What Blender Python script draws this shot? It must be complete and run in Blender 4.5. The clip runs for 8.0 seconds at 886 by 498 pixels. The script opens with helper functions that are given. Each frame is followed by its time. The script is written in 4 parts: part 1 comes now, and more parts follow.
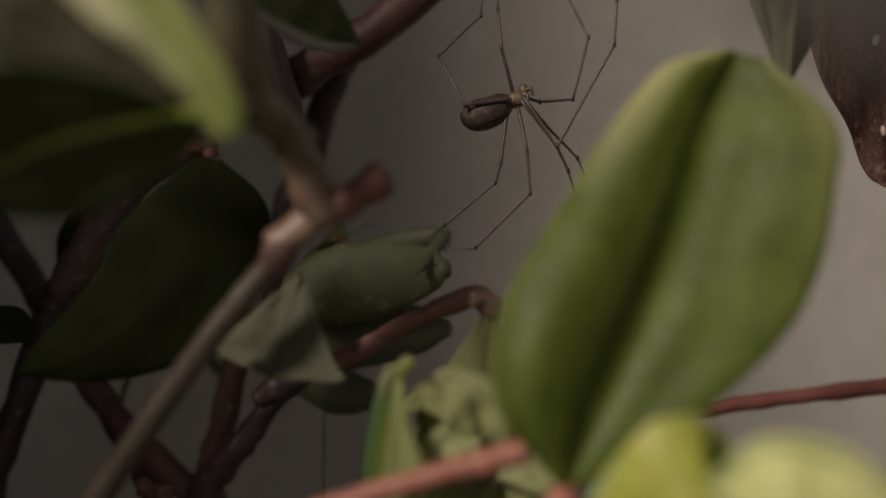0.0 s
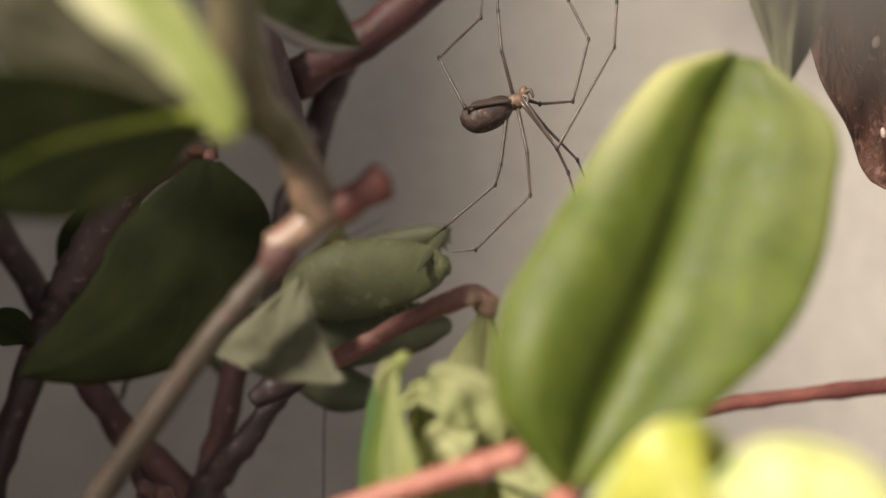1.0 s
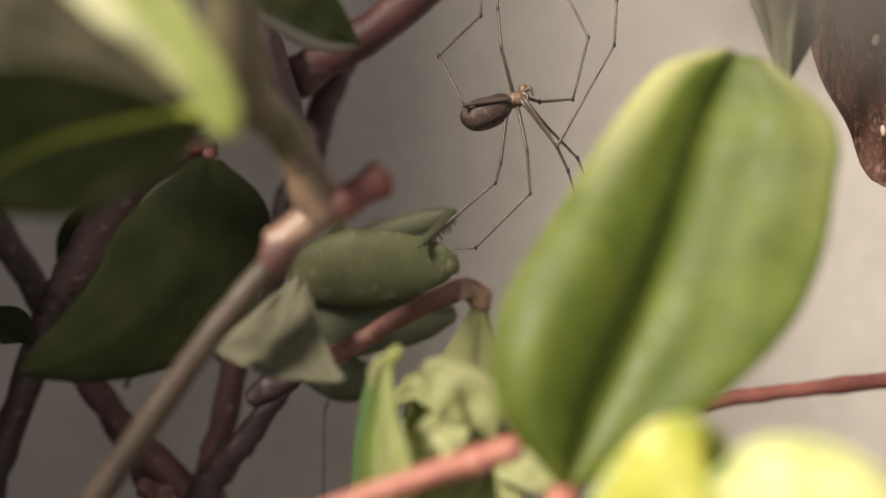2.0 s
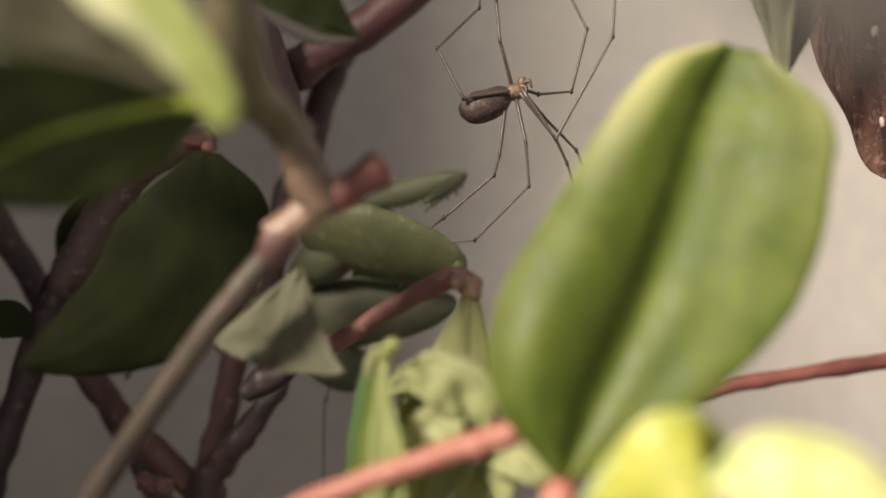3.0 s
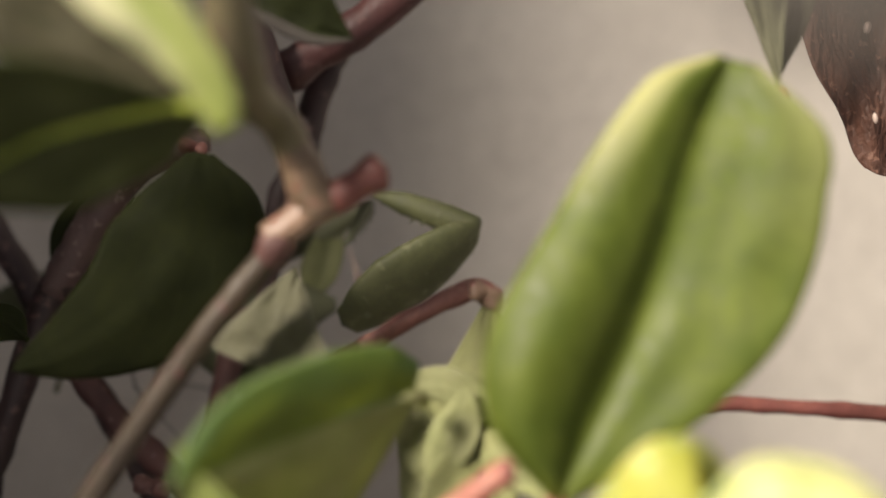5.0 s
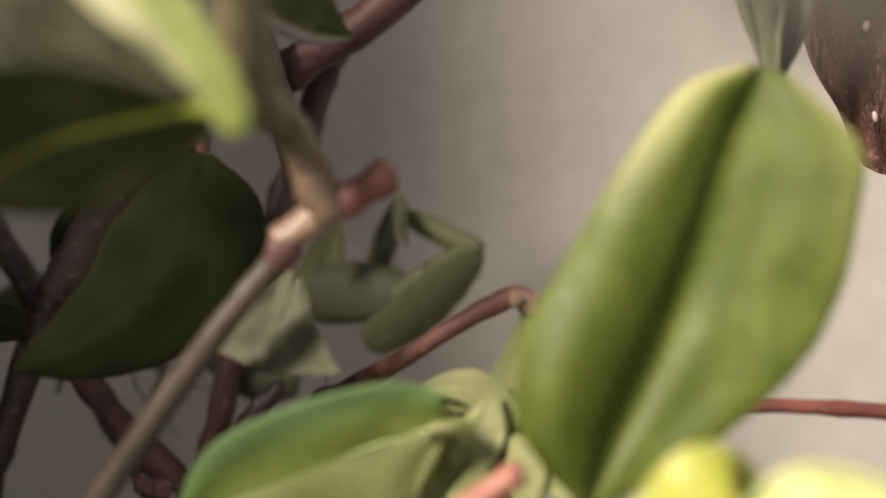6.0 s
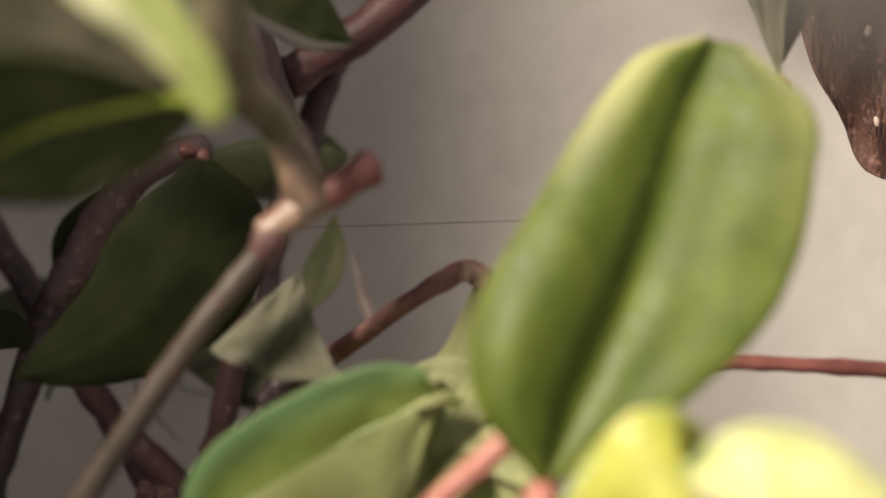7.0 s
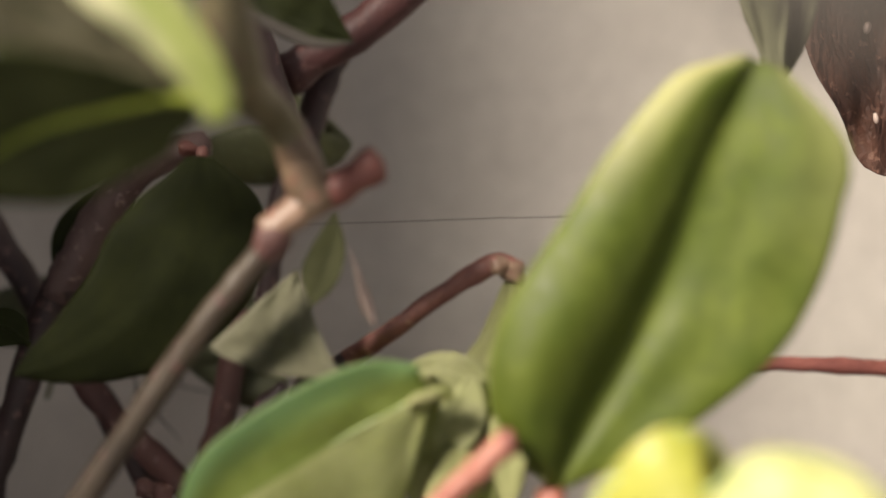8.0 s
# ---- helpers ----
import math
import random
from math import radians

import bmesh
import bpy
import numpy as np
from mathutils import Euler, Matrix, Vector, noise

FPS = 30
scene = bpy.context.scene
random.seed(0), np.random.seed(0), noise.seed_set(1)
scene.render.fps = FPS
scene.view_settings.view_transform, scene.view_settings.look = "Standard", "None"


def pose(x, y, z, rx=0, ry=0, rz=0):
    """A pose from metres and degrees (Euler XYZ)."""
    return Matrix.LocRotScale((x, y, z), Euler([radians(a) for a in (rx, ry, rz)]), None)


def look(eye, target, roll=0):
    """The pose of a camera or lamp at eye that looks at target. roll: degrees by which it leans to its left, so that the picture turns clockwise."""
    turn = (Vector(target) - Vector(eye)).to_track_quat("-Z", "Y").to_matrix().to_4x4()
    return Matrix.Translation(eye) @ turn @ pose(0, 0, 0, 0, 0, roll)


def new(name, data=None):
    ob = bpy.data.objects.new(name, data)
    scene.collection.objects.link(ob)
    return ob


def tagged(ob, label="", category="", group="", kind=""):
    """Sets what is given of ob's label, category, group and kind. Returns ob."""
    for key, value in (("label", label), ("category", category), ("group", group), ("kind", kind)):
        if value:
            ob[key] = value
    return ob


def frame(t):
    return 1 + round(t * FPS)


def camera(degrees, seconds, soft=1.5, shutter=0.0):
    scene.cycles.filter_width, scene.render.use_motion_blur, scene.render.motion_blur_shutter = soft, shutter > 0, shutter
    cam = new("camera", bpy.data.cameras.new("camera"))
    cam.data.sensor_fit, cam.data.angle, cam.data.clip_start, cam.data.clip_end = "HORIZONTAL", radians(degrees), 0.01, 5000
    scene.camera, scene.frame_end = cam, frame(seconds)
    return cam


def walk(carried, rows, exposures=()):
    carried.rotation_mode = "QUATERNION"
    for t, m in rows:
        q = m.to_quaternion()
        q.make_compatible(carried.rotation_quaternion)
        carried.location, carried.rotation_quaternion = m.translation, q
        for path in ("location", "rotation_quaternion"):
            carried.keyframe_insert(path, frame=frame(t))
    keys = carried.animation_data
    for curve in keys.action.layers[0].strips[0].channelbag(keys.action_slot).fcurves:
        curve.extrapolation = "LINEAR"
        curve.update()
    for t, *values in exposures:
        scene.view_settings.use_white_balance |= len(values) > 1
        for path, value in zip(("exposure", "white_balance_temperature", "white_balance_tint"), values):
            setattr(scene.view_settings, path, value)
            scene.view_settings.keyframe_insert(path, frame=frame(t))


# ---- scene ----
# All lengths below are in millimetres; the close-up place is about 0.7 m wide.
MM = 0.001
EYE = (0.0, 0.0, 0.120)

# ---- camera ----
cam = camera(45.0, 8.0, soft=1.6, shutter=0.9)
cam.data.dof.use_dof = True
cam.data.dof.focus_distance = 0.106
cam.data.dof.aperture_fstop = 8.8
TURNS = [
    (0, 0.000, -0.091, 0.000),
    (0.5, 0.000, -0.030, 0.000),
    (1, 0.000, 0.015, 0.000),
    (1.7, 0.000, 0.000, 0.000),
    (2.8, -0.045, -0.469, -0.200),
    (3.5, -0.076, -0.484, -0.240),
    (3.8, -0.121, -0.454, -0.439),
    (4, -0.182, -0.424, -0.559),
    (4.5, -0.333, -0.469, -0.519),
    (4.7, -0.333, -0.484, -0.599),
    (5.8, -0.318, -0.530, -0.799),
    (6, -0.318, -0.530, -0.838),
    (6.5, -0.272, -0.439, -0.838),
    (7, -0.227, -0.212, -0.958),
    (7.5, -0.212, -0.197, -1.158),
    (8, -0.257, -0.378, -0.998),
]
walk(cam, [(t, pose(*EYE, 90 + pitch, 0, yaw) @ pose(0, 0, 0, 0, 0, roll)) for t, yaw, pitch, roll in TURNS],
     exposures=[(0.0, -1.66), (0.1, -1.36), (0.2, -1.05), (0.3, -0.65), (0.4, -0.4), (0.5, -0.22), (0.7, -0.05), (0.9, 0.0), (3.5, 0.0), (4.3, 0.08), (4.7, 0.04), (5.8, -0.05), (7.0, -0.02), (8.0, 0.0)])

# ---- light: dim room and one lamp in front ----
world = bpy.data.worlds.new("room_light")
scene.world = world
world.use_nodes = True
world.node_tree.nodes["Background"].inputs["Color"].default_value = (0.97, 1.0, 0.90, 1)
world.node_tree.nodes["Background"].inputs["Strength"].default_value = 0.10
lamp_data = bpy.data.lights.new("desk_lamp_light", "AREA")
lamp_data.shape, lamp_data.size, lamp_data.energy, lamp_data.color = "DISK", 0.125, 7.7, (1.0, 0.88, 0.76)
lamp = new("desk_lamp_light", lamp_data)
lamp.matrix_world = look((-0.26, -0.20, 0.36), (0.03, 0.12, 0.12))


# ---- mesh helpers ----
ORIGIN = {}


def thing(name, at, label, category, group="", kind=""):
    """An empty at the thing's base, in millimetres."""
    ob = new(name)
    ob.empty_display_size = 0.005
    ob.location = Vector(at) * MM
    ORIGIN[ob] = Vector(at)
    return tagged(ob, label, category, group, kind)


def part(name, bm, material, parent, label="", pivot=None, smooth=True):
    """Links a bmesh, drawn in world millimetres, as one mesh under a thing or part; it turns about pivot."""
    base = ORIGIN[parent] if parent else Vector((0, 0, 0))
    at = Vector(pivot) if pivot is not None else base
    for v in bm.verts:
        v.co = (v.co - at) * MM
    bmesh.ops.recalc_face_normals(bm, faces=bm.faces[:])
    me = bpy.data.meshes.new(name)
    bm.to_mesh(me)
    bm.free()
    for m in (material if isinstance(material, (list, tuple)) else [material]):
        me.materials.append(m)
    if smooth:
        me.polygons.foreach_set("use_smooth", [True] * len(me.polygons))
    ob = new(name, me)
    ob.location = (at - base) * MM
    ORIGIN[ob] = at
    if parent:
        ob.parent = parent
    return tagged(ob, label)


def spline(points, per=6):
    """Points on a Catmull-Rom curve, per steps to a stretch; works for numbers or vectors."""
    p = [Vector(q) if isinstance(q, (tuple, list)) else q for q in points]
    p = [p[0] + (p[0] - p[1])] + p + [p[-1] + (p[-1] - p[-2])]
    out = []
    for i in range(1, len(p) - 2):
        a, b, c, d = p[i - 1:i + 3]
        for k in range(per):
            t = k / per
            out.append(0.5 * (2 * b + (c - a) * t + (2 * a - 5 * b + 4 * c - d) * t * t + (3 * b - a - 3 * c + d) * t ** 3))
    out.append(p[-2])
    return out


def tube(bm, points, radii, sides=10, per=5, rough=0.0, flat=1.0, seed=0, slot=0, straight=False):
    """A round, uneven rod along the points. flat squeezes it along y."""
    line = spline(points, per)
    rad = spline([float(r) for r in radii], per)
    if straight:
        pts = [Vector(p) for p in points]
        line = [pts[i].lerp(pts[i + 1], k / per) for i in range(len(pts) - 1) for k in range(per)] + [pts[-1]]
    n = len(line)
    rings, up = [], None
    uv = bm.loops.layers.uv.verify()
    for i in range(n):
        t = (line[min(i + 1, n - 1)] - line[max(i - 1, 0)]).normalized()
        if up is None:
            up = t.cross(Vector((0, 1, 0)))
            if up.length < 0.1:
                up = t.cross(Vector((1, 0, 0)))
        up = (up - t * up.dot(t)).normalized()
        side = t.cross(up)
        ring = []
        for j in range(sides):
            a = 2 * math.pi * j / sides
            o = up * math.cos(a) + side * math.sin(a)
            r = max(rad[i], 0.01)
            if rough:
                r *= 1 + rough * noise.noise(Vector((line[i].x * 0.5 + seed, line[i].z * 0.5 + o.x, line[i].y * 0.5 + o.z * 1.3)))
            q = o * r
            q.y *= flat
            ring.append(bm.verts.new(line[i] + q))
        rings.append(ring)
    for i in range(n - 1):
        for j in range(sides):
            f = bm.faces.new((rings[i][j], rings[i][(j + 1) % sides], rings[i + 1][(j + 1) % sides], rings[i + 1][j]))
            f.material_index = slot
            for loop, (a, b) in zip(f.loops, ((j, i), (j + 1, i), (j + 1, i + 1), (j, i + 1))):
                loop[uv].uv = (a / sides, b / (n - 1))
    for ring, i in ((rings[0], 0), (rings[-1], n - 1)):
        out = (line[0] - line[1] if i == 0 else line[-1] - line[-2]).normalized()
        tip = bm.verts.new(line[i] + out * max(rad[i], 0.01) * 0.35)
        for j in range(sides):
            bm.faces.new((ring[j], ring[(j + 1) % sides], tip)).material_index = slot
    return bm


def rod(points, radii, **kw):
    return tube(bmesh.new(), points, radii, **kw)


def ball(bm, centre, size, turn=0.0, seg=16, rings=10, rough=0.0):
    """An uneven rounded body; turn tilts it in the x-z plane, in degrees."""
    m = Matrix.Translation(centre) @ Matrix.Rotation(radians(turn), 4, "Y") @ Matrix.Diagonal((*size, 1))
    made = bmesh.ops.create_uvsphere(bm, u_segments=seg, v_segments=rings, radius=1.0, matrix=m)
    if rough:
        for v in made["verts"]:
            v.co += (v.co - Vector(centre)) * rough * noise.noise(v.co * 0.9)
    return bm


def blade(mid, left, right, face=(0, -1, 0), fold=(15, 15), curl=0.0, thick=0.45, wave=0.0, seed=0, n=30, m=9, twist=0.0, split=False, round_tip=0.0):
    """A leaf blade: half widths to the two sides of its midrib, each half lifted by fold degrees towards face; curl bends the
    margins back. The upper skin has material slot 0, the lower one slot 1; split
    gives the left half of the upper skin slot 2."""
    line = spline(mid, 8)
    count = len(line)
    wl, wr = spline([float(w) for w in left], 12), spline([float(w) for w in right], 12)
    pick = lambda arr, s: arr[min(int(s * (len(arr) - 1)), len(arr) - 2)] * (1 - (s * (len(arr) - 1)) % 1 if s < 1 else 0) + arr[min(int(s * (len(arr) - 1)), len(arr) - 2) + 1] * ((s * (len(arr) - 1)) % 1 if s < 1 else 1)
    bm = bmesh.new()
    uv = bm.loops.layers.uv.verify()
    face = Vector(face).normalized()
    top, low = [], []
    for i in range(n + 1):
        s = math.sin(0.5 * math.pi * i / n) if round_tip else i / n
        p = pick(line, s)
        t = (line[min(int(s * (count - 1)) + 1, count - 1)] - line[max(int(s * (count - 1)) - 1, 0)]).normalized()
        nrm = Matrix.Rotation(radians(twist * (s - 0.5)), 3, t) @ face
        nrm = (nrm - t * nrm.dot(t)).normalized()
        side = t.cross(nrm)
        a, b = [], []
        for j in range(-m, m + 1):
            u = j / m
            w = max(pick(wr if u > 0 else wl, s), 0.02)
            if round_tip and s > 1 - round_tip:
                w = max(w * math.sqrt(max(0.0, 1 - ((s - 1 + round_tip) / round_tip) ** 2)), 0.02)
            f = radians(fold[1] if u > 0 else fold[0])
            bend = curl if isinstance(curl, float) else curl[1 if u > 0 else 0]
            lift = math.sin(f) * abs(u) - bend * u * u
            lift *= min(1.0, abs(u) * 4 + 0.2)
            q = p + side * (w * u * math.cos(f)) + nrm * (w * lift)
            if wave:
                q = q + nrm * (wave * noise.noise(Vector((s * 5 + seed, u * 2.2, seed * 1.7))))
            th = thick * (0.28 + 0.72 * (1 - abs(u) ** 4)) * (0.5 + 0.5 * min(1, 12 * s, 12 * (1 - s)))
            a.append(bm.verts.new(q + nrm * th * 0.5))
            b.append(bm.verts.new(q - nrm * th * 0.5))
        top.append(a)
        low.append(b)
    w2 = 2 * m

    def quad(v, slot, uvs):
        f = bm.faces.new(v)
        f.material_index = slot
        for loop, c in zip(f.loops, uvs):
            loop[uv].uv = c

    for i in range(n):
        for j in range(w2):
            uvs = ((j / w2, i / n), ((j + 1) / w2, i / n), ((j + 1) / w2, (i + 1) / n), (j / w2, (i + 1) / n))
            quad((top[i][j], top[i][j + 1], top[i + 1][j + 1], top[i + 1][j]), 2 if split and j < m else 0, uvs)
            quad((low[i][j], low[i + 1][j], low[i + 1][j + 1], low[i][j + 1]), 1, (uvs[0], uvs[3], uvs[2], uvs[1]))
        for j in (0, w2):
            quad((top[i][j], top[i + 1][j], low[i + 1][j], low[i][j]), 0, ((j / w2, i / n), (j / w2, (i + 1) / n), (j / w2, (i + 1) / n), (j / w2, i / n)))
    for i in (0, n):
        for j in range(w2):
            quad((top[i][j], low[i][j], low[i][j + 1], top[i][j + 1]), 0, ((j / w2, i / n),) * 4)
    return bm


def leaf(parent, mid, left, right, skins, rib, rib_radius=0.35, face=(0, -1, 0), label="", pivot=None, lift=0.25, **kw):
    """A leaf blade with its raised midrib under it as a sub-part."""
    ob = part("leaf", blade(mid, left, right, face=face, **kw), skins, parent, label, pivot)
    off = Vector(face).normalized() * lift
    pts = [Vector(p) + off for p in mid]
    k = len(pts)
    part("midrib", rod(pts, [rib_radius * (1.0 - 0.75 * i / (k - 1)) for i in range(k)], sides=7, per=6), rib, ob)
    return ob


# ---- materials ----
def tree(name):
    mat = bpy.data.materials.new(name)
    mat.use_nodes = True
    nt = mat.node_tree
    return mat, nt, nt.nodes["Principled BSDF"], nt.nodes["Material Output"]


def node(nt, kind, **inputs):
    nd = nt.nodes.new(kind)
    for key, value in inputs.items():
        nd.inputs[key.replace("_", " ")].default_value = value
    return nd


def maths(nt, op, a, b=None):
    nd = nt.nodes.new("ShaderNodeMath")
    nd.operation = op
    for i, x in enumerate((a, b)):
        if x is None:
            continue
        if isinstance(x, (int, float)):
            nd.inputs[i].default_value = x
        else:
            nt.links.new(x, nd.inputs[i])
    return nd.outputs[0]


def ramp(nt, fac, stops):
    nd = nt.nodes.new("ShaderNodeValToRGB")
    els = nd.color_ramp.elements
    while len(els) < len(stops):
        els.new(0.5)
    for e, (pos, col) in zip(els, stops):
        e.position, e.color = pos, (*col, 1)
    nt.links.new(fac, nd.inputs[0])
    return nd.outputs[0]


def mix(nt, fac, a, b, blend="MIX"):
    nd = nt.nodes.new("ShaderNodeMix")
    nd.data_type, nd.blend_type = "RGBA", blend
    for sock, x in ((nd.inputs[0], fac), (nd.inputs[6], a), (nd.inputs[7], b)):
        if isinstance(x, (int, float)):
            sock.default_value = x
        elif isinstance(x, tuple):
            sock.default_value = (*x, 1)
        else:
            nt.links.new(x, sock)
    return nd.outputs[2]


def noise_of(nt, scale, detail=3.0, stretch=None, rough=0.5):
    co = nt.nodes.new("ShaderNodeTexCoord").outputs["Object"]
    if stretch:
        mp = node(nt, "ShaderNodeMapping", Scale=stretch)
        nt.links.new(co, mp.inputs["Vector"])
        co = mp.outputs["Vector"]
    nd = node(nt, "ShaderNodeTexNoise", Scale=scale, Detail=detail, Roughness=rough)
    nt.links.new(co, nd.inputs["Vector"])
    return nd.outputs["Fac"]


def bump_of(nt, bsdf, height, strength, distance):
    nd = node(nt, "ShaderNodeBump", Strength=strength, Distance=distance)
    nt.links.new(height, nd.inputs["Height"])
    nt.links.new(nd.outputs["Normal"], bsdf.inputs["Normal"])


def surface(name, dark, light, scale=300.0, fine=2500.0, rough=0.5, relief=0.0001, stretch=None, spots=None, coat=0.0):
    """Two-scale mottled surface."""
    mat, nt, bsdf, _ = tree(name)
    big, small = noise_of(nt, scale, 4, stretch), noise_of(nt, fine, 3, stretch)
    col = ramp(nt, big, [(0.3, dark), (0.7, light)])
    col = mix(nt, 0.35, col, ramp(nt, small, [(0.25, (0.35, 0.35, 0.35)), (0.75, (1.15, 1.15, 1.15))]), "MULTIPLY")
    if spots:
        col = mix(nt, ramp(nt, noise_of(nt, scale * 3.1, 2), [(0.6, (0, 0, 0)), (0.7, (1, 1, 1))]), col, spots)
    nt.links.new(col, bsdf.inputs["Base Color"])
    nt.links.new(ramp(nt, small, [(0.2, (rough * 0.75,) * 3), (0.8, (min(rough * 1.25, 1),) * 3)]), bsdf.inputs["Roughness"])
    bsdf.inputs["Coat Weight"].default_value = coat
    bump_of(nt, bsdf, small, 0.5, relief)
    return mat


def leaf_skin(name, dark, light, vein, through_light, shine=0.38, glow=None, spots=0.25, relief=0.00025, spec=0.5, veined=0.22, rim=None, bands=0.3, rim_from=None, rim_edge=(0.4, 0.9)):
    """A fleshy leaf's skin: mottled green, faint side veins, light that comes through."""
    mat, nt, bsdf, out = tree(name)
    uv = nt.nodes.new("ShaderNodeUVMap")
    sep = nt.nodes.new("ShaderNodeSeparateXYZ")
    nt.links.new(uv.outputs["UV"], sep.inputs[0])
    across = maths(nt, "MULTIPLY", maths(nt, "ABSOLUTE", maths(nt, "SUBTRACT", sep.outputs["X"], 0.5)), 2.0)
    big, small = noise_of(nt, 190, 3), noise_of(nt, 900, 4)
    way = maths(nt, "ADD", maths(nt, "SUBTRACT", maths(nt, "MULTIPLY", sep.outputs["Y"], 8.0), maths(nt, "MULTIPLY", across, 2.4)), maths(nt, "MULTIPLY", big, 0.9))
    line = maths(nt, "ABSOLUTE", maths(nt, "SUBTRACT", maths(nt, "FRACT", way), 0.5))
    veins = ramp(nt, line, [(0.0, (1, 1, 1)), (0.10, (0, 0, 0))])
    col = ramp(nt, big, [(0.28, dark), (0.72, light)])
    col = mix(nt, spots, col, ramp(nt, small, [(0.35, (0.45, 0.45, 0.4)), (0.7, (1.25, 1.25, 1.2))]), "MULTIPLY")
    mp = node(nt, "ShaderNodeMapping", Scale=(9.0, 1.3, 1.0))
    nt.links.new(uv.outputs["UV"], mp.inputs["Vector"])
    band = node(nt, "ShaderNodeTexNoise", Scale=1.0, Detail=2.5)
    nt.links.new(mp.outputs["Vector"], band.inputs["Vector"])
    col = mix(nt, bands, col, ramp(nt, band.outputs["Fac"], [(0.32, (0.62, 0.62, 0.6)), (0.68, (1.3, 1.3, 1.35))]), "MULTIPLY")
    col = mix(nt, maths(nt, "MULTIPLY", veins, veined), col, vein)
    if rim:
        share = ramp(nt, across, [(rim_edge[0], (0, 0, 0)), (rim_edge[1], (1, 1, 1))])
        # rim_from: painted lamp light, growing towards the tip, strongest on the left half
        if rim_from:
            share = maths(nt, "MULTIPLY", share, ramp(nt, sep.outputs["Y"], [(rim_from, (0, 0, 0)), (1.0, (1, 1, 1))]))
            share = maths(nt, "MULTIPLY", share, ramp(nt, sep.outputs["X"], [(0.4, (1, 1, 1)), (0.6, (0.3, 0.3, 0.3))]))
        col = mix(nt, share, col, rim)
    edge = ramp(nt, across, [(0.94, (0, 0, 0)), (1.0, (1, 1, 1))])
    col = mix(nt, maths(nt, "MULTIPLY", edge, 0.5), col, vein)
    nt.links.new(col, bsdf.inputs["Base Color"])
    bsdf.inputs["Specular IOR Level"].default_value = spec
    nt.links.new(ramp(nt, small, [(0.2, (shine * 0.8,) * 3), (0.8, (shine * 1.3,) * 3)]), bsdf.inputs["Roughness"])
    height = maths(nt, "ADD", maths(nt, "MULTIPLY", small, 0.6), maths(nt, "MULTIPLY", veins, 0.25))
    bump_of(nt, bsdf, height, 0.35, relief)
    tr = nt.nodes.new("ShaderNodeBsdfTranslucent")
    nt.links.new(mix(nt, 0.5, col, glow or light), tr.inputs["Color"])
    mx = nt.nodes.new("ShaderNodeMixShader")
    mx.inputs[0].default_value = through_light
    nt.links.new(bsdf.outputs[0], mx.inputs[1])
    nt.links.new(tr.outputs[0], mx.inputs[2])
    nt.links.new(mx.outputs[0], out.inputs["Surface"])
    return mat


# GREEN's cream rim is light on the upper left margin, put into the colour
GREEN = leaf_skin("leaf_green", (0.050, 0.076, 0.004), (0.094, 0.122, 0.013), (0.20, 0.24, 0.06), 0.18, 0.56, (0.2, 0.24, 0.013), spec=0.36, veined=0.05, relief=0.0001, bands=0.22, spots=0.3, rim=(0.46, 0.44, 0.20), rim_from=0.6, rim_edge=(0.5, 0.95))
# DUSKY has the shade of the left side darkened into its green
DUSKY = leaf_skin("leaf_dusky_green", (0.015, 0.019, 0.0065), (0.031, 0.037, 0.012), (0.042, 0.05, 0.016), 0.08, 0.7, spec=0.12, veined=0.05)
GREEN_BACK = leaf_skin("leaf_green_underside", (0.20, 0.25, 0.10), (0.28, 0.32, 0.15), (0.34, 0.38, 0.20), 0.25, 0.6)
DEEP = leaf_skin("leaf_deep_green", (0.032, 0.039, 0.012), (0.058, 0.066, 0.022), (0.08, 0.10, 0.03), 0.12, 0.62, spec=0.15)
DEEP_BACK = leaf_skin("leaf_deep_green_underside", (0.10, 0.13, 0.06), (0.16, 0.19, 0.10), (0.2, 0.24, 0.14), 0.15, 0.6)
YELLOW = leaf_skin("leaf_young_yellow", (0.33, 0.36, 0.042), (0.48, 0.475, 0.09), (0.66, 0.68, 0.26), 0.35, 0.45, (0.72, 0.68, 0.09), rim=(0.62, 0.585, 0.22), rim_edge=(0.55, 0.98))
CREAM = leaf_skin("leaf_young_cream", (0.54, 0.555, 0.21), (0.68, 0.67, 0.32), (0.8, 0.8, 0.5), 0.35, 0.5, (0.8, 0.78, 0.3))
PALE = leaf_skin("leaf_pale_underside", (0.115, 0.115, 0.068), (0.20, 0.197, 0.128), (0.24, 0.235, 0.155), 0.25, 0.65, veined=0.1, spec=0.25, rim=(0.22, 0.217, 0.15), rim_edge=(0.8, 0.95))
# YOUNG's cream left half paints in the lamp's glare on the lime
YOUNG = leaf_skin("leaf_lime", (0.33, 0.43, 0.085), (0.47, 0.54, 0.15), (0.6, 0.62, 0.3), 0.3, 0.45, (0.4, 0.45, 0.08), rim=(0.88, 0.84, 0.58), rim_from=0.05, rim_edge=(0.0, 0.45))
GREYISH = leaf_skin("leaf_dull_grey", (0.058, 0.052, 0.046), (0.085, 0.077, 0.068), (0.09, 0.082, 0.073), 0.15, 0.7, spec=0.2)
DROOPING = leaf_skin("leaf_drooping_grey_green", (0.10, 0.105, 0.06), (0.15, 0.153, 0.095), (0.16, 0.163, 0.1), 0.2, 0.7, spec=0.15, bands=0.08, veined=0.05)
SOFT = leaf_skin("leaf_soft_green", (0.34, 0.37, 0.16), (0.48, 0.49, 0.27), (0.54, 0.55, 0.33), 0.45, 0.6, veined=0.3, spec=0.3)
